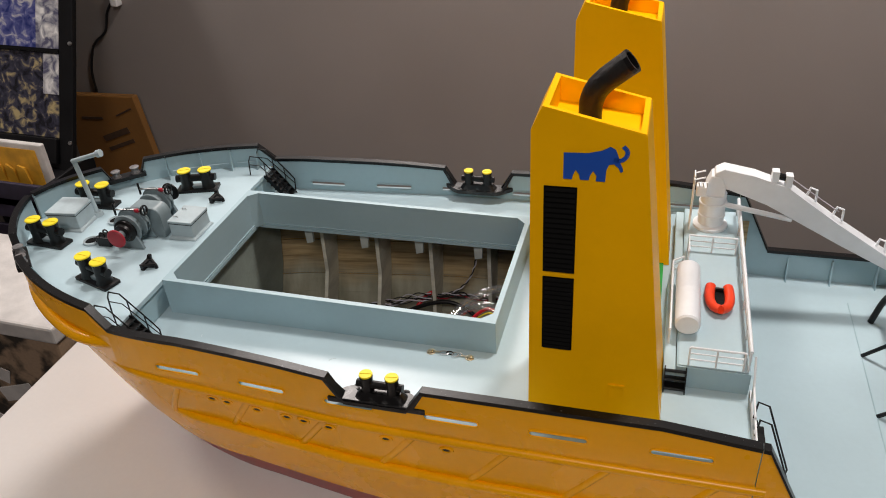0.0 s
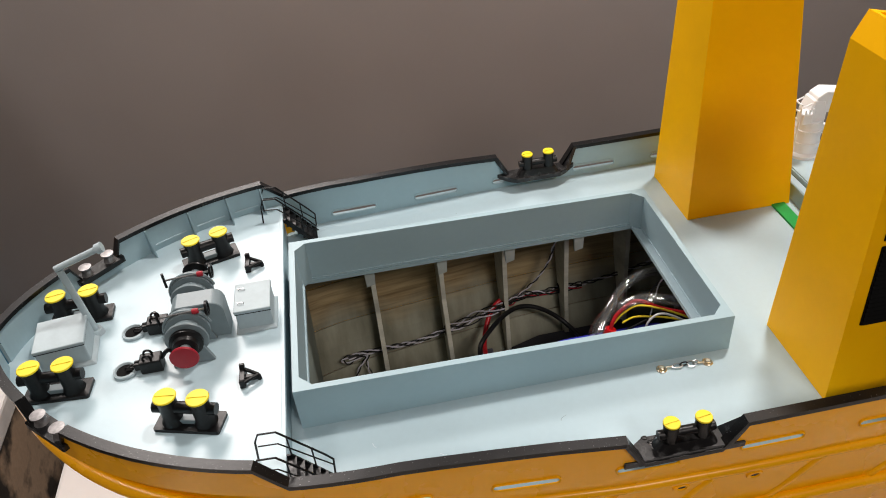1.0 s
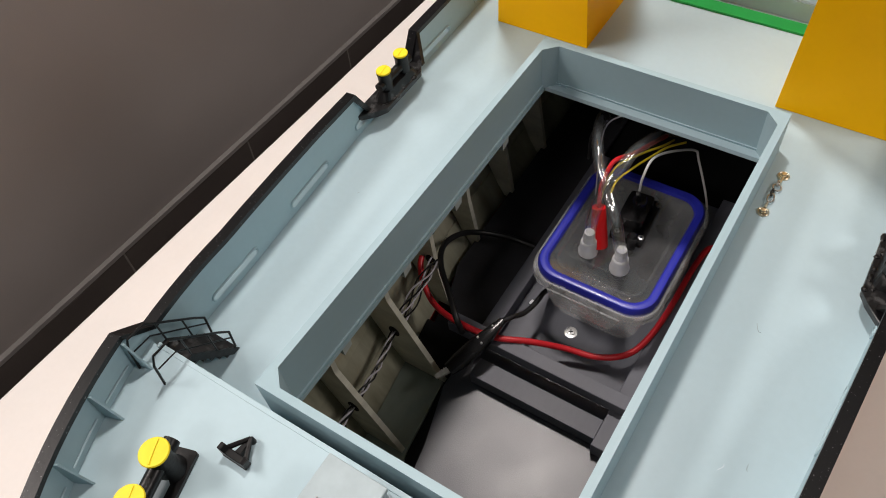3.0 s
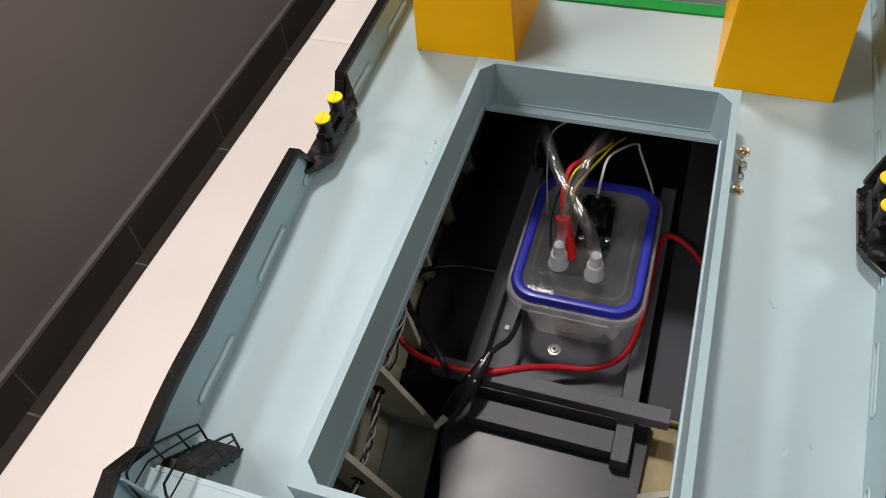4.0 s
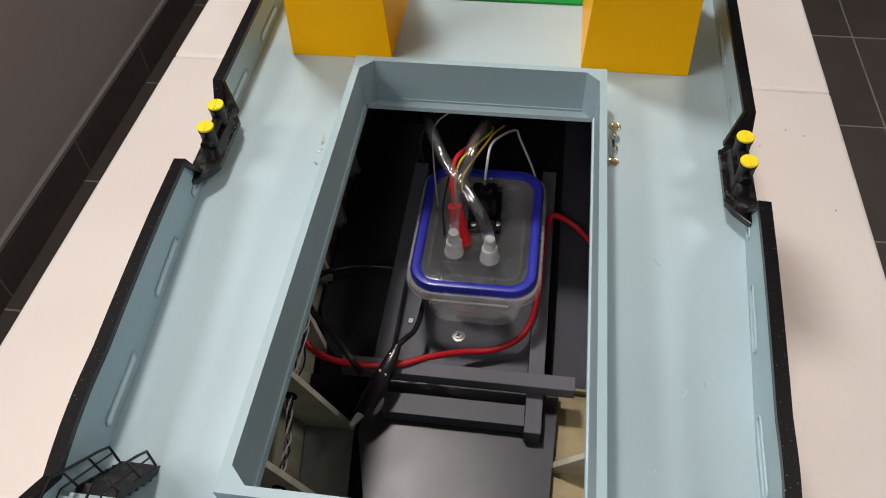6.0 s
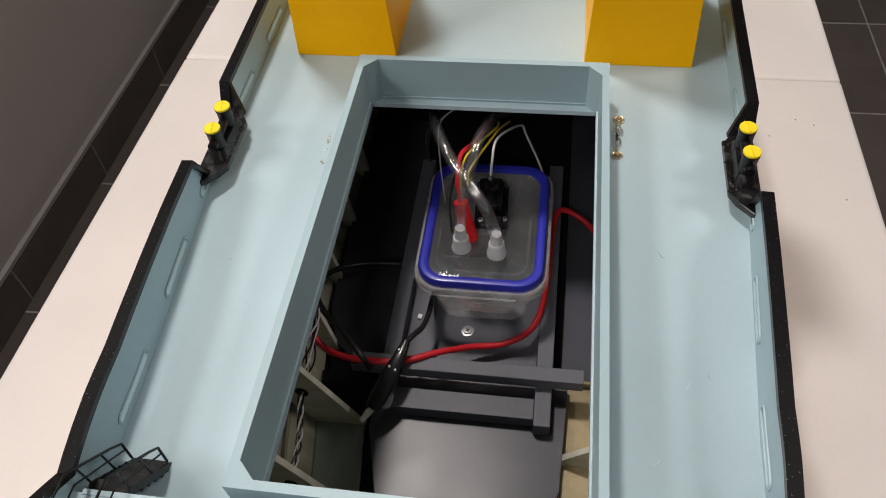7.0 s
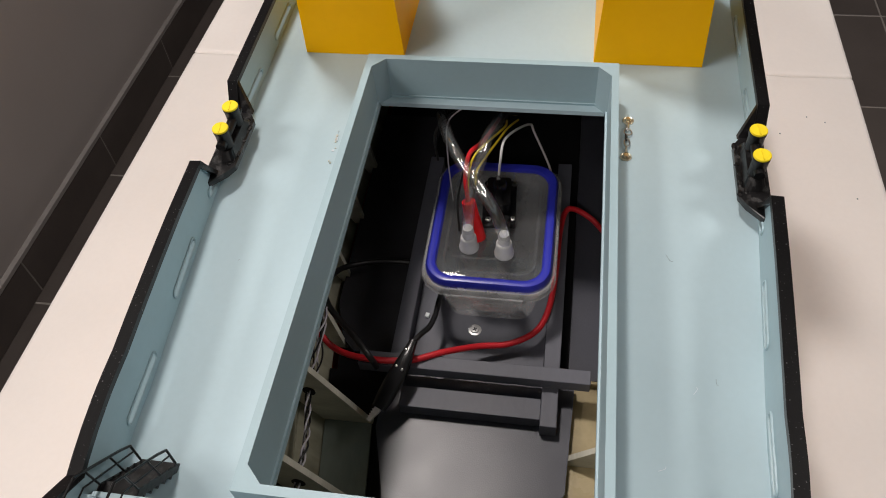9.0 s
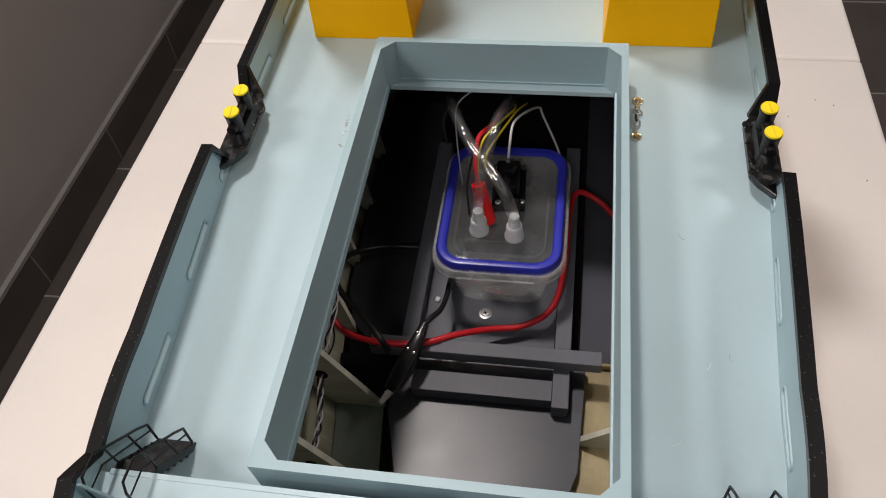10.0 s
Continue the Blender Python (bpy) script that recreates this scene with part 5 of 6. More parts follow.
part("clasp", box(-0.09, -0.04, -0.0770, -0.0745, -0.162, -0.1415, 0.001), M_CLEAR, fb, "clear snap clasp")


def nozzle(x, y):
    n = thing("hose_nozzle", "milky white plastic hose nozzle on the lid", "hose nozzle", group="hose nozzles")
    part("spigot", lathe([(0.0, -0.1316), (0.0104, -0.1316), (0.0106, -0.1290), (0.0096, -0.1268), (0.0088, -0.1200), (0.0084, -0.1140), (0.0078, -0.1128), (0.0066, -0.1120), (0.0063, -0.1040), (0.0058, -0.1024), (0.0, -0.1022)], 24, m=Matrix.Translation((x, y, 0))), M_NOZ, n, smooth=True)
    part("tip", lathe([(0.0058, -0.1024), (0.0052, -0.0985), (0.0, -0.0980)], 16, m=Matrix.Translation((x, y, 0))), M_NOZ, n, smooth=True)


nozzle(-0.094, 0.017), nozzle(-0.099, -0.021)
part("print", box(-0.1035, -0.1030, -0.0255, -0.0175, -0.1185, -0.1150), M_INK, fb)

hoses = ([(-0.0992, -0.0211, -0.1070), (-0.1046, -0.0198, -0.0868), (-0.0992, -0.0120, -0.0633), (-0.0819, 0.0065, -0.0439), (-0.0647, 0.0233, -0.0345), (-0.0392, 0.0393, -0.0273), (-0.003, 0.0519, -0.0332), (0.037, 0.0591, -0.0589), (0.0683, 0.0605, -0.0978)],
         [(-0.0940, 0.0170, -0.1070), (-0.0925, 0.0152, -0.0740), (-0.0776, 0.0124, -0.0482), (-0.0573, 0.0054, -0.0324), (-0.0368, 0.0019, -0.0265), (-0.0077, -0.0065, -0.0302), (0.0217, -0.0113, -0.0437), (0.0663, -0.0259, -0.0795)])
for pts in hoses:
    ho = thing("clear_hose", "clear plastic hose rising from the lid", "hose", group="clear hoses")
    line = curve_points(pts, 8)
    part("wall", tube(line, 0.0062, 16, caps=False), M_TUBE, ho, smooth=True)
    part("bore", tube(line, 0.0043, 14, caps=False), M_TUBE, ho, smooth=True)

pu = thing("pump_servo", "black square servo unit mounted on the lid", "servo")
part("flange", merge(None, prism(rounded(0.062, 0.036, 0.003, 3), "z", -0.1314, -0.124), pose(-0.035, -0.010, 0, 0, 0, 3)), M_PUMP, pu)
part("housing", merge(None, prism(rounded(0.040, 0.026, 0.004, 3), "z", -0.124, -0.108), pose(-0.033, -0.009, 0, 0, 0, 3)), M_PUMP, pu)
part("boss", lathe([(0.0, -0.096), (0.0062, -0.096), (0.0078, -0.099), (0.0078, -0.108), (0.0, -0.108)], 18, m=pose(-0.030, -0.010, 0)), M_PUMP, pu, smooth=True)
part("wire_boot", rod((-0.034, -0.010, -0.097), (-0.041, -0.010, -0.078), 0.0024, 10), M_PUMP, pu, smooth=True)
part("stub", lathe([(0.0045, -0.1315), (0.0055, -0.112), (0.0035, -0.110), (0.0, -0.110)], 14, m=pose(-0.068, -0.020, 0)), M_PUMP, pu, smooth=True)
for x, y in ((-0.010, 0.004), (-0.008, -0.024), (-0.061, 0.000), (-0.058, -0.026)):
    part("screw", lathe([(0.0012, -0.1240), (0.0030, -0.1240), (0.0030, -0.1222), (0.0014, -0.1220), (0.0012, -0.1240)], 12, m=pose(x, y, 0)), M_STEEL, pu, "steel screw")

rc = thing("red_clip", "red insulated crocodile clip beside the servo", "crocodile clip")
part("boot", tube(curve_points([(-0.0845, 0.0095, -0.1270), (-0.0810, 0.0115, -0.116), (-0.0765, 0.0150, -0.100), (-0.0715, 0.0185, -0.083)], 5), 0.0098, 14, r_end=0.0072), M_CLIP, rc, smooth=True)
part("lead", tube(curve_points([(-0.0715, 0.0185, -0.084), (-0.0685, 0.020, -0.073), (-0.060, 0.022, -0.060), (-0.040, 0.020, -0.046), (-0.012, 0.010, -0.056), (0.02, 0.002, -0.066), (0.06, 0.0, -0.09)], 6), 0.0024, 8), M_WIRE_R, rc, smooth=True)


def lead(name, label, pts, r, material, n=8):
    w_ = thing(name, label, "wire", group="loose leads")
    part("insulation", tube(curve_points(pts, 8), r, n), material, w_, smooth=True)
    return w_


lead("yellow_wire", "thin yellow wire beside the hoses", [(-0.0680, 0.0189, -0.0754), (-0.0560, 0.0194, -0.0616), (-0.0399, 0.0157, -0.0500), (-0.0176, 0.0020, -0.0480), (0.0161, -0.0108, -0.0600), (0.058, -0.0094, -0.0903)], 0.0012, M_WIRE_Y)
lead("yellow_wire", "thin yellow wire beside the hoses", [(-0.060, 0.012, -0.070), (-0.046, 0.012, -0.064), (-0.028, 0.004, -0.060), (-0.004, -0.006, -0.060), (0.024, -0.014, -0.068), (0.06, -0.022, -0.09)], 0.0012, M_WIRE_Y)
lead("white_wire", "thin white wire looping from the servo", [(-0.0370, -0.0098, -0.0775), (-0.0389, -0.0117, -0.0541), (-0.0237, -0.0143, -0.0401), (0.0048, -0.0252, -0.0511), (0.0477, -0.0365, -0.0843), (0.0545, -0.0411, -0.1036), (0.0500, -0.0615, -0.1574), (0.0480, -0.0680, -0.2000)], 0.0013, M_WIRE_W)
lead("grey_wire", "thin pale wire under the coaming", [(-0.015, 0.046, -0.150), (-0.004, 0.050, -0.090), (0.003, 0.048, -0.045), (0.022, 0.030, -0.036), (0.06, 0.02, -0.05)], 0.0008, M_WIRE_V)
lead("black_lead", "thin black lead crossing the hoses", [(-0.010, 0.060, -0.090), (0.004, 0.064, -0.066), (0.020, 0.055, -0.056), (0.05, 0.03, -0.06)], 0.0014, M_WIRE_K)
lead("servo_strut", "thin black rod beside the red clip", [(-0.074, 0.030, -0.131), (-0.050, 0.034, -0.110), (-0.020, 0.030, -0.090)], 0.0012, M_WIRE_K)
lead("red_cable", "thick red cable lying over the cradle", [(-0.1740, 0.1790, -0.1500), (-0.183, 0.1755, -0.1540), (-0.1945, 0.166, -0.1644), (-0.2057, 0.1459, -0.1800), (-0.2125, 0.1117, -0.1805), (-0.2100, 0.0683, -0.1805), (-0.1943, 0.0331, -0.1841), (-0.1762, 0.0007, -0.1979), (-0.1671, -0.0322, -0.2023), (-0.1516, -0.0595, -0.198), (-0.1241, -0.0714, -0.1965), (-0.0787, -0.0766, -0.1965), (-0.011, -0.0788, -0.1950), (0.0193, -0.0869, -0.1925), (0.0166, -0.112, -0.2022), (-0.0034, -0.1363, -0.2116), (-0.0182, -0.1621, -0.2201)], 0.0034, M_WIRE_R, 10)
lead("black_cable", "black cable arching from the cradle over the ribs", [(-0.0612, 0.0679, -0.2150), (-0.0649, 0.126, -0.2110), (-0.0865, 0.1626, -0.1962), (-0.1167, 0.1708, -0.1728), (-0.1453, 0.1704, -0.1611), (-0.1707, 0.1566, -0.1564), (-0.1978, 0.1291, -0.1525), (-0.2197, 0.1059, -0.1592), (-0.221, 0.100, -0.1805)], 0.0034, M_WIRE_K, 10)
cl = thing("black_clip", "black insulated crocodile clip hanging over the crossbar", "crocodile clip")
clip_line = [(-0.1955, 0.0638, -0.1650), (-0.2080, 0.0670, -0.1670), (-0.2220, 0.0717, -0.1705), (-0.2360, 0.0775, -0.1755), (-0.2500, 0.0840, -0.1815), (-0.2640, 0.0905, -0.1865)]
bm, line = bmesh.new(), curve_points(clip_line, 4)
across = Vector((0.42, 0.90, 0.10)).normalized()
shape = []
for i, p in enumerate(line):  # a flat wedge: narrow neck, broad shoulders, blunt nose
    f = i / (len(line) - 1)
    wide = float(np.interp(f, (0, 0.22, 0.55, 0.85, 1), (0.0040, 0.0062, 0.0098, 0.0092, 0.0074)))
    deep = float(np.interp(f, (0, 0.25, 0.6, 1), (0.0040, 0.0056, 0.0062, 0.0034)))
    d_ = (line[min(i + 1, len(line) - 1)] - line[max(i - 1, 0)]).normalized()
    side_ = (across - d_ * across.dot(d_)).normalized()
    up_ = side_.cross(d_)
    shape.append([p + wide * math.copysign(abs(math.cos(a)) ** 0.6, math.cos(a)) * side_ + deep * math.copysign(abs(math.sin(a)) ** 0.6, math.sin(a)) * up_ for a in (2 * math.pi * k / 16 for k in range(16))])
part("boot", rings_mesh(shape, bm), M_PUMP, cl, smooth=True)
tip, back = Vector((-0.2775, 0.0985, -0.1890)), line[-1]
run_ = (tip - back).normalized()
wing = (across - run_ * across.dot(run_)).normalized()
lift = wing.cross(run_)
if lift.z < 0:
    lift = -lift
for up_ in (0.0009, -0.0027):
    q = [[back + wing * w_ + lift * (up_ + dz), tip + wing * w_ * 0.62 + lift * (up_ * 0.5 + dz)] for w_ in (-0.0034, 0.0034) for dz in (0.0, 0.0018)]
    part("jaw", rings_mesh([[q[0][0], q[2][0], q[3][0], q[1][0]], [q[0][1], q[2][1], q[3][1], q[1][1]]]), M_TIN, cl, "steel jaw")
for k in range(5):
    p = back.lerp(tip, 0.25 + 0.17 * k) + wing * (0.0032 - 0.0003 * k) + lift * 0.0002
    part("tooth", lathe([(0.0010, 0.0), (0.0, 0.0022)], 4, m=Matrix.Translation(p) @ wing.to_track_quat("Z", "Y").to_matrix().to_4x4()), M_TIN, cl, "steel tooth")
for f, w_ in ((9, -0.0035), (9, 0.0040), (4, 0.0022)):
    n_ = (shape[f][4] - line[f]).normalized()
    n_ = n_ if n_.z > 0 else -n_
    part("rivet", lathe([(0.0, -0.001), (0.0016, -0.001), (0.0014, 0.0006), (0.0, 0.0011)], 10, m=Matrix.Translation(line[f] + wing * w_ + n_ * 0.0056) @ n_.to_track_quat("Z", "Y").to_matrix().to_4x4()), M_STEEL, cl, "bright steel rivet", smooth=True)
part("lead", tube(curve_points([(-0.1960, 0.0640, -0.1652), (-0.1850, 0.0580, -0.1675), (-0.1720, 0.0512, -0.1725), (-0.1540, 0.0480, -0.1765), (-0.1360, 0.0475, -0.1800), (-0.118, 0.050, -0.1980), (-0.100, 0.052, -0.2155)], 6), 0.0030, 10), M_WIRE_K, cl, smooth=True)


def twisted(pts, label, strands=4, spread=0.0030, turn=190.0, mats=None):
    """A loose twisted bundle of thin wires along a line."""
    t = thing("wire_bundle", label, "wire bundle", group="twisted wire bundles")
    line = curve_points(pts, 10)
    for k in range(strands):
        out, run = [], 0.0
        for i, p in enumerate(line):
            q = line[min(i + 1, len(line) - 1)] - line[max(i - 1, 0)]
            run += (line[i] - line[max(i - 1, 0)]).length
            d_ = q.normalized()
            u = d_.cross(Vector((0, 1, 0))).normalized()
            v = d_.cross(u)
            a = run * turn + 2 * math.pi * k / strands
            s_ = spread * (0.75 + 0.45 * math.sin(61 * run + 1.7 * k) * math.sin(23 * run))
            out.append(p + s_ * (math.cos(a) * u + math.sin(a) * v))
        part("strand", tube(out, 0.0010, 6), (mats or (M_WIRE_K, M_WIRE_V, M_WIRE_K, M_WIRE_V))[k % len(mats or "four")], t)


twisted([(-0.400, 0.1430, -0.1745), (-0.3806, 0.1463, -0.1722), (-0.3408, 0.1491, -0.1753), (-0.2912, 0.1560, -0.1755), (-0.258, 0.1620, -0.1710)], "black and white twisted wires along the hold's ribs", 4, 0.0034, 130)
twisted([(-0.385, 0.1465, -0.1735), (-0.400, 0.1440, -0.1720), (-0.4085, 0.1425, -0.1760), (-0.402, 0.1420, -0.1830), (-0.388, 0.1450, -0.1800), (-0.376, 0.1460, -0.1800), (-0.384, 0.1420, -0.1900), (-0.396, 0.1330, -0.2080)], "black and white twisted wire end in a loop", 2, 0.0020, 230)
twisted([(-0.372, 0.1470, -0.1780), (-0.376, 0.1430, -0.1880), (-0.374, 0.1360, -0.2000), (-0.368, 0.1290, -0.2120)], "black and white twisted wire end hanging down", 2, 0.0018, 230)
twisted([(-0.258, 0.1620, -0.1710), (-0.240, 0.1620, -0.1680), (-0.222, 0.1605, -0.1600), (-0.206, 0.1600, -0.1540), (-0.190, 0.1590, -0.1495), (-0.1735, 0.1620, -0.1490)], "black and white wires tied in a loose hank", 6, 0.0068, 55)
twisted([(-0.172, 0.1670, -0.1515), (-0.140, 0.1935, -0.1605), (-0.0998, 0.2020, -0.1684), (-0.0453, 0.2050, -0.1683)], "black and white wires tied along the ribs", 3, 0.0040, 150)
# darker red than the cable's, to put the hold's shade into these wires
twisted([(-0.172, 0.1670, -0.1540), (-0.140, 0.1920, -0.1650), (-0.0998, 0.2000, -0.1720), (-0.0453, 0.2030, -0.1720)], "red and black wires tied along the ribs", 3, 0.0030, 110, (M_RED, M_WIRE_K, M_WIRE_K))
twisted([(-0.150, 0.1880, -0.1600), (-0.128, 0.1900, -0.1420), (-0.108, 0.1820, -0.1080), (-0.098, 0.1760, -0.070), (-0.088, 0.172, -0.018)], "thin twisted wires rising to the deck", 2, 0.0016, 200)
twisted([(-0.0453, 0.2045, -0.1690), (0.000, 0.2030, -0.162), (0.04, 0.200, -0.150), (0.10, 0.192, -0.135)], "dark wire bundle leading aft", 3, 0.0030, 150, (M_WIRE_K, M_WIRE_V, M_WIRE_K))

# dark discs laid on the ribs in place of cut holes
for x, y, z in ((-0.3524, 0.1485, -0.1750), (-0.2604, 0.1610, -0.1715), (-0.1724, 0.1690, -0.1530), (-0.0814, 0.2035, -0.1690)):
    part("rib_hole", lathe([(0.0, 0.0), (0.0085, 0.0), (0.0085, 0.0006), (0.0, 0.0006)], 18, m=pose(x, y, z, 0, 90, 0) @ Matrix.Diagonal((1.0, 0.8, 1, 1))), M_DARK, ship, "dark lead-through hole")

sc_ = thing("plastic_scrap", "tiny white plastic scrap beside the food box", "scrap")
part("chip", prism([(-0.134, 0.062), (-0.128, 0.061), (-0.127, 0.066), (-0.133, 0.067)], "z", -0.2192, -0.2165, bevel=0.0006), M_WHITE, sc_)

for ob in bpy.data.objects:  # the ship and all that lies in it, as it stands on the table
    if ob.parent is None and ob not in ROOM:
        ob.matrix_world = TRIM @ ob.matrix_world

# ---- beside the table: display, cartons, cloths ----
LOW = FLOOR + 0.07
BESIDE = Matrix.Translation((-0.025, 0, -0.07))
M_POSTER_A = poster_material("blue_poster_print", (0.02, 0.03, 0.15), (0.10, 0.11, 0.28), (0.50, 0.49, 0.49))
M_POSTER_B = poster_material("dark_poster_print", (0.008, 0.008, 0.014), (0.045, 0.045, 0.07), (0.42, 0.34, 0.17))
M_POSTER_C = poster_material("white_poster_print", (0.10, 0.10, 0.16), (0.42, 0.42, 0.44), (0.75, 0.74, 0.73))
ds = thing("display_board", "black framed display board with two busy posters, leaning back", "display board")
lean = pose(0, 0.90, 0.108, -24) @ Matrix.Identity(4)  # local x along, z up the board, y away


def board(name, x0, x1, y0, y1, z0, z1, material, bevel=0.0, label=""):
    return part(name, merge(None, box(x0, x1, y0, y1, z0, z1, bevel), lean), material, ds, label)


board("back_panel", -2.05, -1.3725, 0.0, 0.012, -0.50, 0.58, M_FRAME)
board("stile", -1.372, -1.328, -0.010, 0.006, -0.502, 0.58, M_FRAME, 0.003)
board("stile", -2.06, -2.01, -0.03, 0.024, -0.502, 0.58, M_FRAME, 0.003)
board("crossrail", -2.009, -1.3725, -0.02, -0.0005, -0.420, -0.352, M_FRAME, 0.002)
board("divider", -2.009, -1.3725, -0.012, -0.0005, -0.126, -0.118, M_FRAME)
board("poster", -2.005, -1.3735, -0.004, -0.001, -0.116, 0.57, M_POSTER_A, 0, "blue and white poster")
board("poster_strip", -1.446, -1.3745, -0.0065, -0.0045, -0.116, 0.57, M_POSTER_C, 0, "white printed strip")
board("poster_strip", -1.424, -1.3745, -0.0065, -0.0045, -0.235, -0.130, M_POSTER_C, 0, "white printed strip")
board("poster", -2.005, -1.3735, -0.004, -0.001, -0.350, -0.128, M_POSTER_B, 0, "dark multicoloured poster")
for z in (-0.10, -0.36, 0.30):
    part("rivet", lathe([(0.0, 0.0), (0.006, 0.0), (0.005, 0.003), (0.0, 0.004)], 12, m=lean @ pose(-1.336, -0.0105, z, 90)), M_STEEL, ds)
for x_ in (-1.99, -1.72):
    part("prop", rod((x_, 0.935, 0.10), (x_, 1.05, LOW + 0.004), 0.012, 10), M_FRAME, ds)

ca = thing("cardboard_box", "brown cardboard carton with dark print", "cardboard box", group="cartons")
part("carton", prism([(-1.680, -0.62), (-1.370, -0.62), (-1.374, -0.50), (-1.407, -0.246), (-1.680, -0.258)], "y", 1.122, 1.148, bevel=0.003), M_CARD, ca)
for x0, x1, z0, z1, t in ((-1.56, -1.45, -0.392, -0.372, 22), (-1.55, -1.44, -0.425, -0.412, 22), (-1.62, -1.54, -0.335, -0.327, 4), (-1.49, -1.42, -0.303, -0.298, 26)):
    part("print_bar", merge(None, box(-(x1 - x0) / 2, (x1 - x0) / 2, 1.1195, 1.1215, -(z1 - z0) / 2, (z1 - z0) / 2), Matrix.Translation(((x0 + x1) / 2, 0, (z0 + z1) / 2)) @ pose(0, 0, 0, 0, -t, 0)), M_INK, ca)
cb = thing("cardboard_box", "plain brown cardboard carton on the floor", "cardboard box", group="cartons")
part("carton", box(-1.66, -1.37, 0.99, 1.130, LOW, -0.6205, 0.003), M_CARD, cb)
part("tape", box(-1.53, -1.49, 0.9875, 0.9895, LOW + 0.03, -0.63), M_INK, cb)
bg = thing("storage_tub", "pale blue plastic tub beside the cartons", "tub")
part("tub", rings_mesh([[(x, y, z) for x, y in rounded(w_, w_ * 0.8, 0.012, 4, -1.368, 1.105)] for w_, z in ((0.070, LOW), (0.080, -0.512), (0.086, -0.510), (0.086, -0.498))]), paint("pale_blue_plastic", (0.10, 0.33, 0.52), 0.4, vary=0.1), bg)


# a flat box takes the place of the tasselled pennant
wb = thing("printed_carton", "white and gold tasselled pennant, built as a flat box", "carton")
part("carton", box(-1.75, -1.292, 0.600, 0.616, -0.285, -0.150, 0.004), M_CLOTH, wb)
part("golden_print", box(-1.74, -1.312, 0.5975, 0.5995, -0.265, -0.165), M_GOLD, wb, "golden printed band")
for k in range(7):
    part("fringe_tassel", prism([(-1.60 + 0.036 * k, -0.262), (-1.566 + 0.036 * k, -0.262), (-1.572 + 0.036 * k, -0.215 - 0.007 * (k % 2)), (-1.592 + 0.036 * k, -0.210)], "y", 0.590, 0.5962), M_GOLD, wb)
# an added slatted crate takes the place of dark violet fabric
cr = thing("storage_crate", "dark violet fabric beside the table, built as a slatted crate", "crate")
part("base", box(-1.80, -1.280, 0.56, 0.74, LOW, LOW + 0.02), M_FRAME, cr)
for k in range(5):
    z = LOW + 0.03 + 0.13 * k
    part("slat", box(-1.80, -1.280, 0.548, 0.558, z, z + 0.105, 0.002), paint("violet_fabric", (0.030, 0.024, 0.05), 0.6, vary=0.5, scale=20), cr)
    part("slat", box(-1.2795, -1.2695, 0.56, 0.74, z, z + 0.105, 0.002), M_FRAME, cr)
part("top", box(-1.80, -1.280, 0.548, 0.745, -0.305, -0.286), M_FRAME, cr)
bb = thing("printed_bag", "brown printed box with a white rim beside the table", "box")
part("body", box(-1.62, -0.958, 0.150, 0.42, LOW, -0.345, 0.006), M_BROWNBAG, bb)
part("rim", box(-1.63, -0.950, 0.142, 0.428, -0.344, -0.302, 0.006), M_CLOTH, bb, "white rim")
for k, (x_, z_, w_) in enumerate(((-1.20, -0.45, 0.16), (-1.12, -0.52, 0.10), (-1.28, -0.60, 0.20))):
    part("print_patch", merge(None, box(-w_ / 2, w_ / 2, 0.1475, 0.1495, -0.02, 0.02), Matrix.Translation((x_, 0, z_)) @ pose(0, 0, 0, 0, 20 * (-1) ** k, 0)), M_CLOTH, bb)

for ob in (ds, ca, cb, bg, wb, cr, bb):
    ob.matrix_world = BESIDE

rng = random.Random(5)
for k in range(11):
    px, py = -0.062 - 0.045 * rng.random(), 0.1425 + 0.004 * (rng.random() - 0.5)
    r0 = 0.0005 + 0.0010 * rng.random()
    poly = [(px + r0 * rng.uniform(0.6, 1.3) * math.cos(a), py + r0 * rng.uniform(0.5, 1.2) * math.sin(a)) for a in np.linspace(0, 5.4, 7)]
    part("worn_spot", prism(poly, "z", 0.0003, 0.0007 + 0.0008 * rng.random()), M_WHITE if k % 3 == 0 else M_WOOD, ship, "bare worn paint spot")

# fine scuffs and specks on the decks and the table
for k in range(6):
    a_, ln = rng.uniform(0, 6.28), rng.uniform(0.002, 0.009)
    sx, sy = (rng.uniform(-0.40, 0.03), rng.choice((-1, 1)) * rng.uniform(0.145, 0.205)) if k < 5 else (rng.uniform(-0.66, -0.47), rng.uniform(-0.10, 0.10))
    sz = (MAIN if k < 5 else FORE) + 0.0002
    mid_ = (sx + 0.3 * ln * math.cos(a_ + 0.6), sy + 0.3 * ln * math.sin(a_ + 0.6), sz)
    part("scuff", tube(curve_points([(sx, sy, sz), mid_, (sx + ln * math.cos(a_), sy + ln * math.sin(a_), sz)], 4), 0.00016, 5), M_SCUFF if k % 3 else M_WHITE, ship)
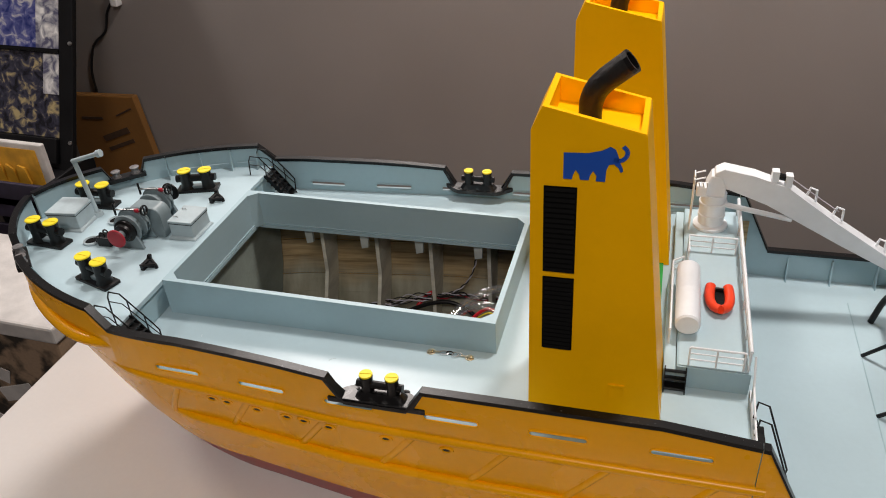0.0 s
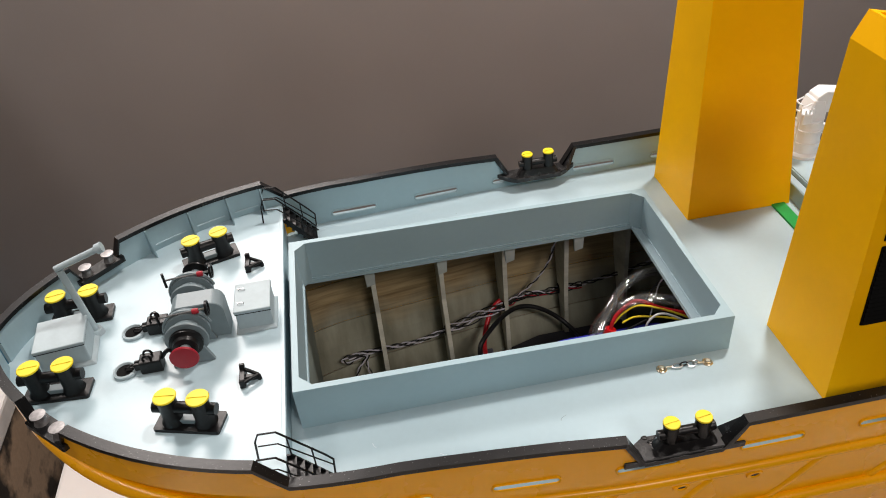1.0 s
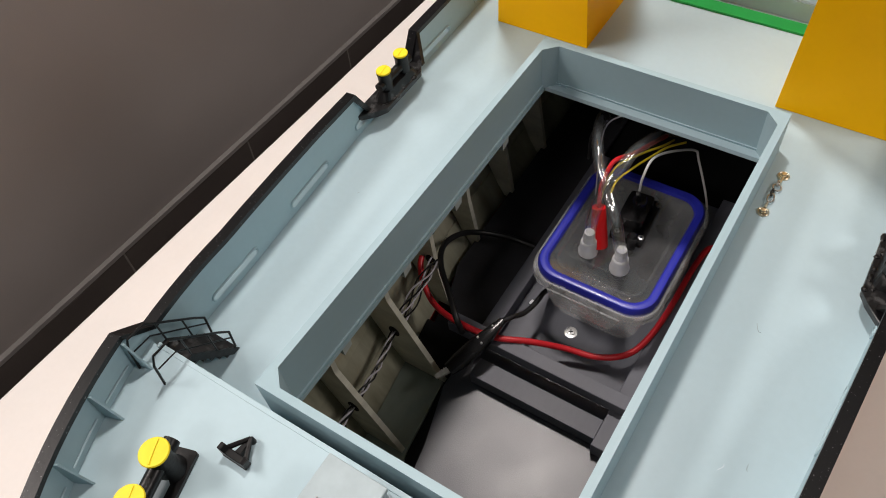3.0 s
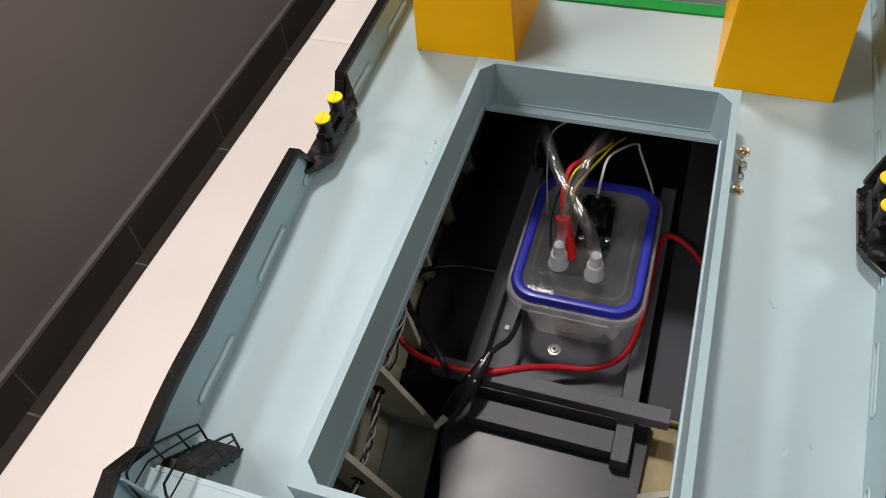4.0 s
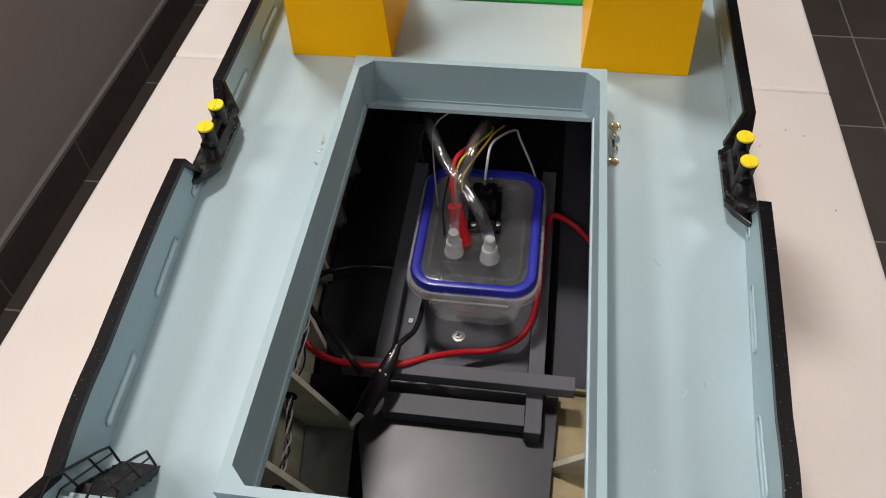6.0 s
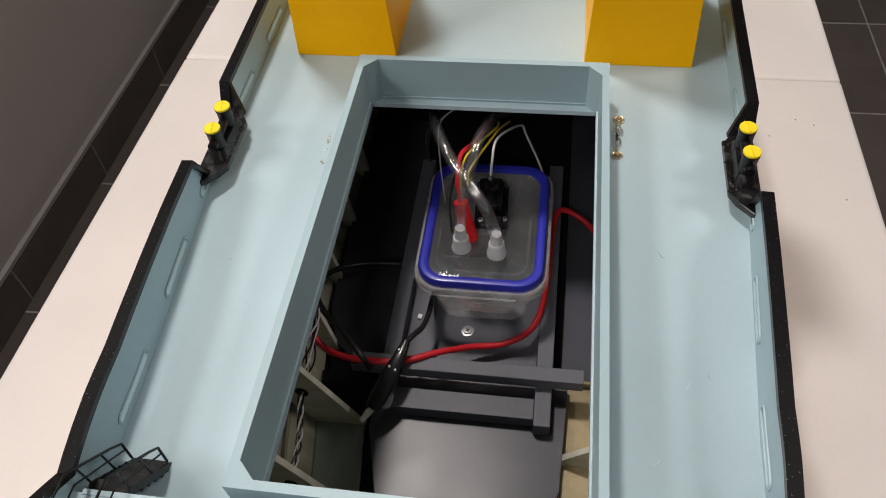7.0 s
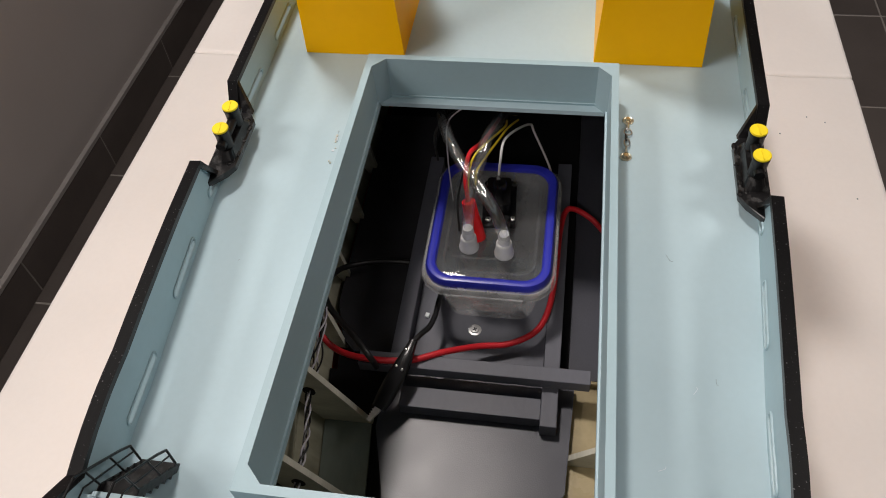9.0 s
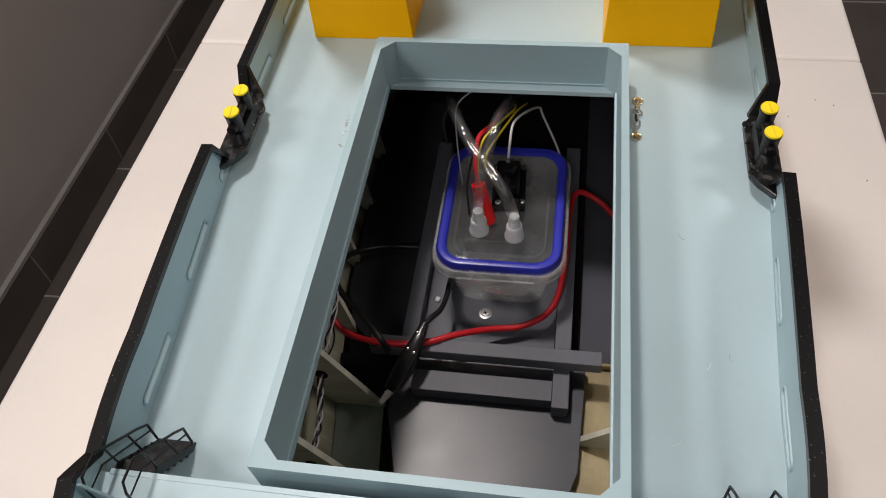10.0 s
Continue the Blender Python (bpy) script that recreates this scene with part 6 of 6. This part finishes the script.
for k in range(4):
    sx, sy = 0.376 + rng.uniform(-0.5, 0.25), -0.474 + rng.uniform(0.0, 0.10)
    sp = thing("crumb", "tiny grey speck of dirt on the table", "speck", group="specks on the table")
    part("grain", lathe([(0.0, 0.0), (0.0011, 0.0), (0.0008, 0.0006), (0.0, 0.0008)], 7, m=pose(sx, sy, TOP) @ Matrix.Diagonal((1 + rng.random(), 1, 1, 1))), M_SCUFF, sp)

# cable and plug on the wall
wc = thing("wall_cable", "black cable hanging from a white plug on the wall", "cable")
wc.matrix_world = BESIDE
part("cable", tube(curve_points([(-1.405, WALL - 0.008, 0.045), (-1.430, WALL - 0.008, 0.030), (-1.452, WALL - 0.008, 0.000), (-1.474, WALL - 0.008, -0.054), (-1.525, WALL - 0.008, -0.095), (-1.545, WALL - 0.008, -0.13), (-1.566, WALL - 0.008, -0.19), (-1.57, WALL - 0.008, -0.26)], 8), 0.0038, 8), M_WIRE_K, wc, smooth=True)
part("plug", box(-1.416, -1.392, WALL - 0.03, WALL - 0.001, 0.028, 0.085, 0.005), M_NOZ, wc, "white plug")

# ---- floor and skirting tiles ----
def tile_mesh(w_, d_, h_, name):
    bm_ = bmesh.new()
    bmesh.ops.create_cube(bm_, size=1, matrix=Matrix.LocRotScale((0, 0, 0), None, (w_, d_, h_)))
    bmesh.ops.bevel(bm_, geom=[e for e in bm_.edges if all(v.co.z > 0 for v in e.verts)], offset=0.0012, segments=1, affect="EDGES")
    me_ = bpy.data.meshes.new(name)
    bm_.to_mesh(me_)
    bm_.free()
    me_.materials.append(M_TILE)
    return me_


STEP = 0.437
slab = tile_mesh(STEP - 0.005, STEP - 0.005, 0.010, "floor_tile")
for j in range(-7, 10):
    yc = 1.164 - STEP * (j + 0.5)
    for i in range(-9, 7):
        xc = 0.737 + STEP * (i + 0.5)
        if not (-3.1 < yc < FAR - 0.2 and -3.1 < xc < 3.5):
            continue
        t_ = new("tile", slab)
        t_.parent = floor
        t_.location = (xc, yc, FLOOR - 0.005)
strip = tile_mesh(STEP - 0.004, 0.108, 0.006, "skirting_tile")
for i in range(-8, 6):
    xc = 0.775 + STEP * (i + 0.5)
    t_ = new("tile", strip)
    t_.parent = baseboard
    t_.matrix_basis = pose(xc, WALL - 0.0105, FLOOR + 0.0545, 90)
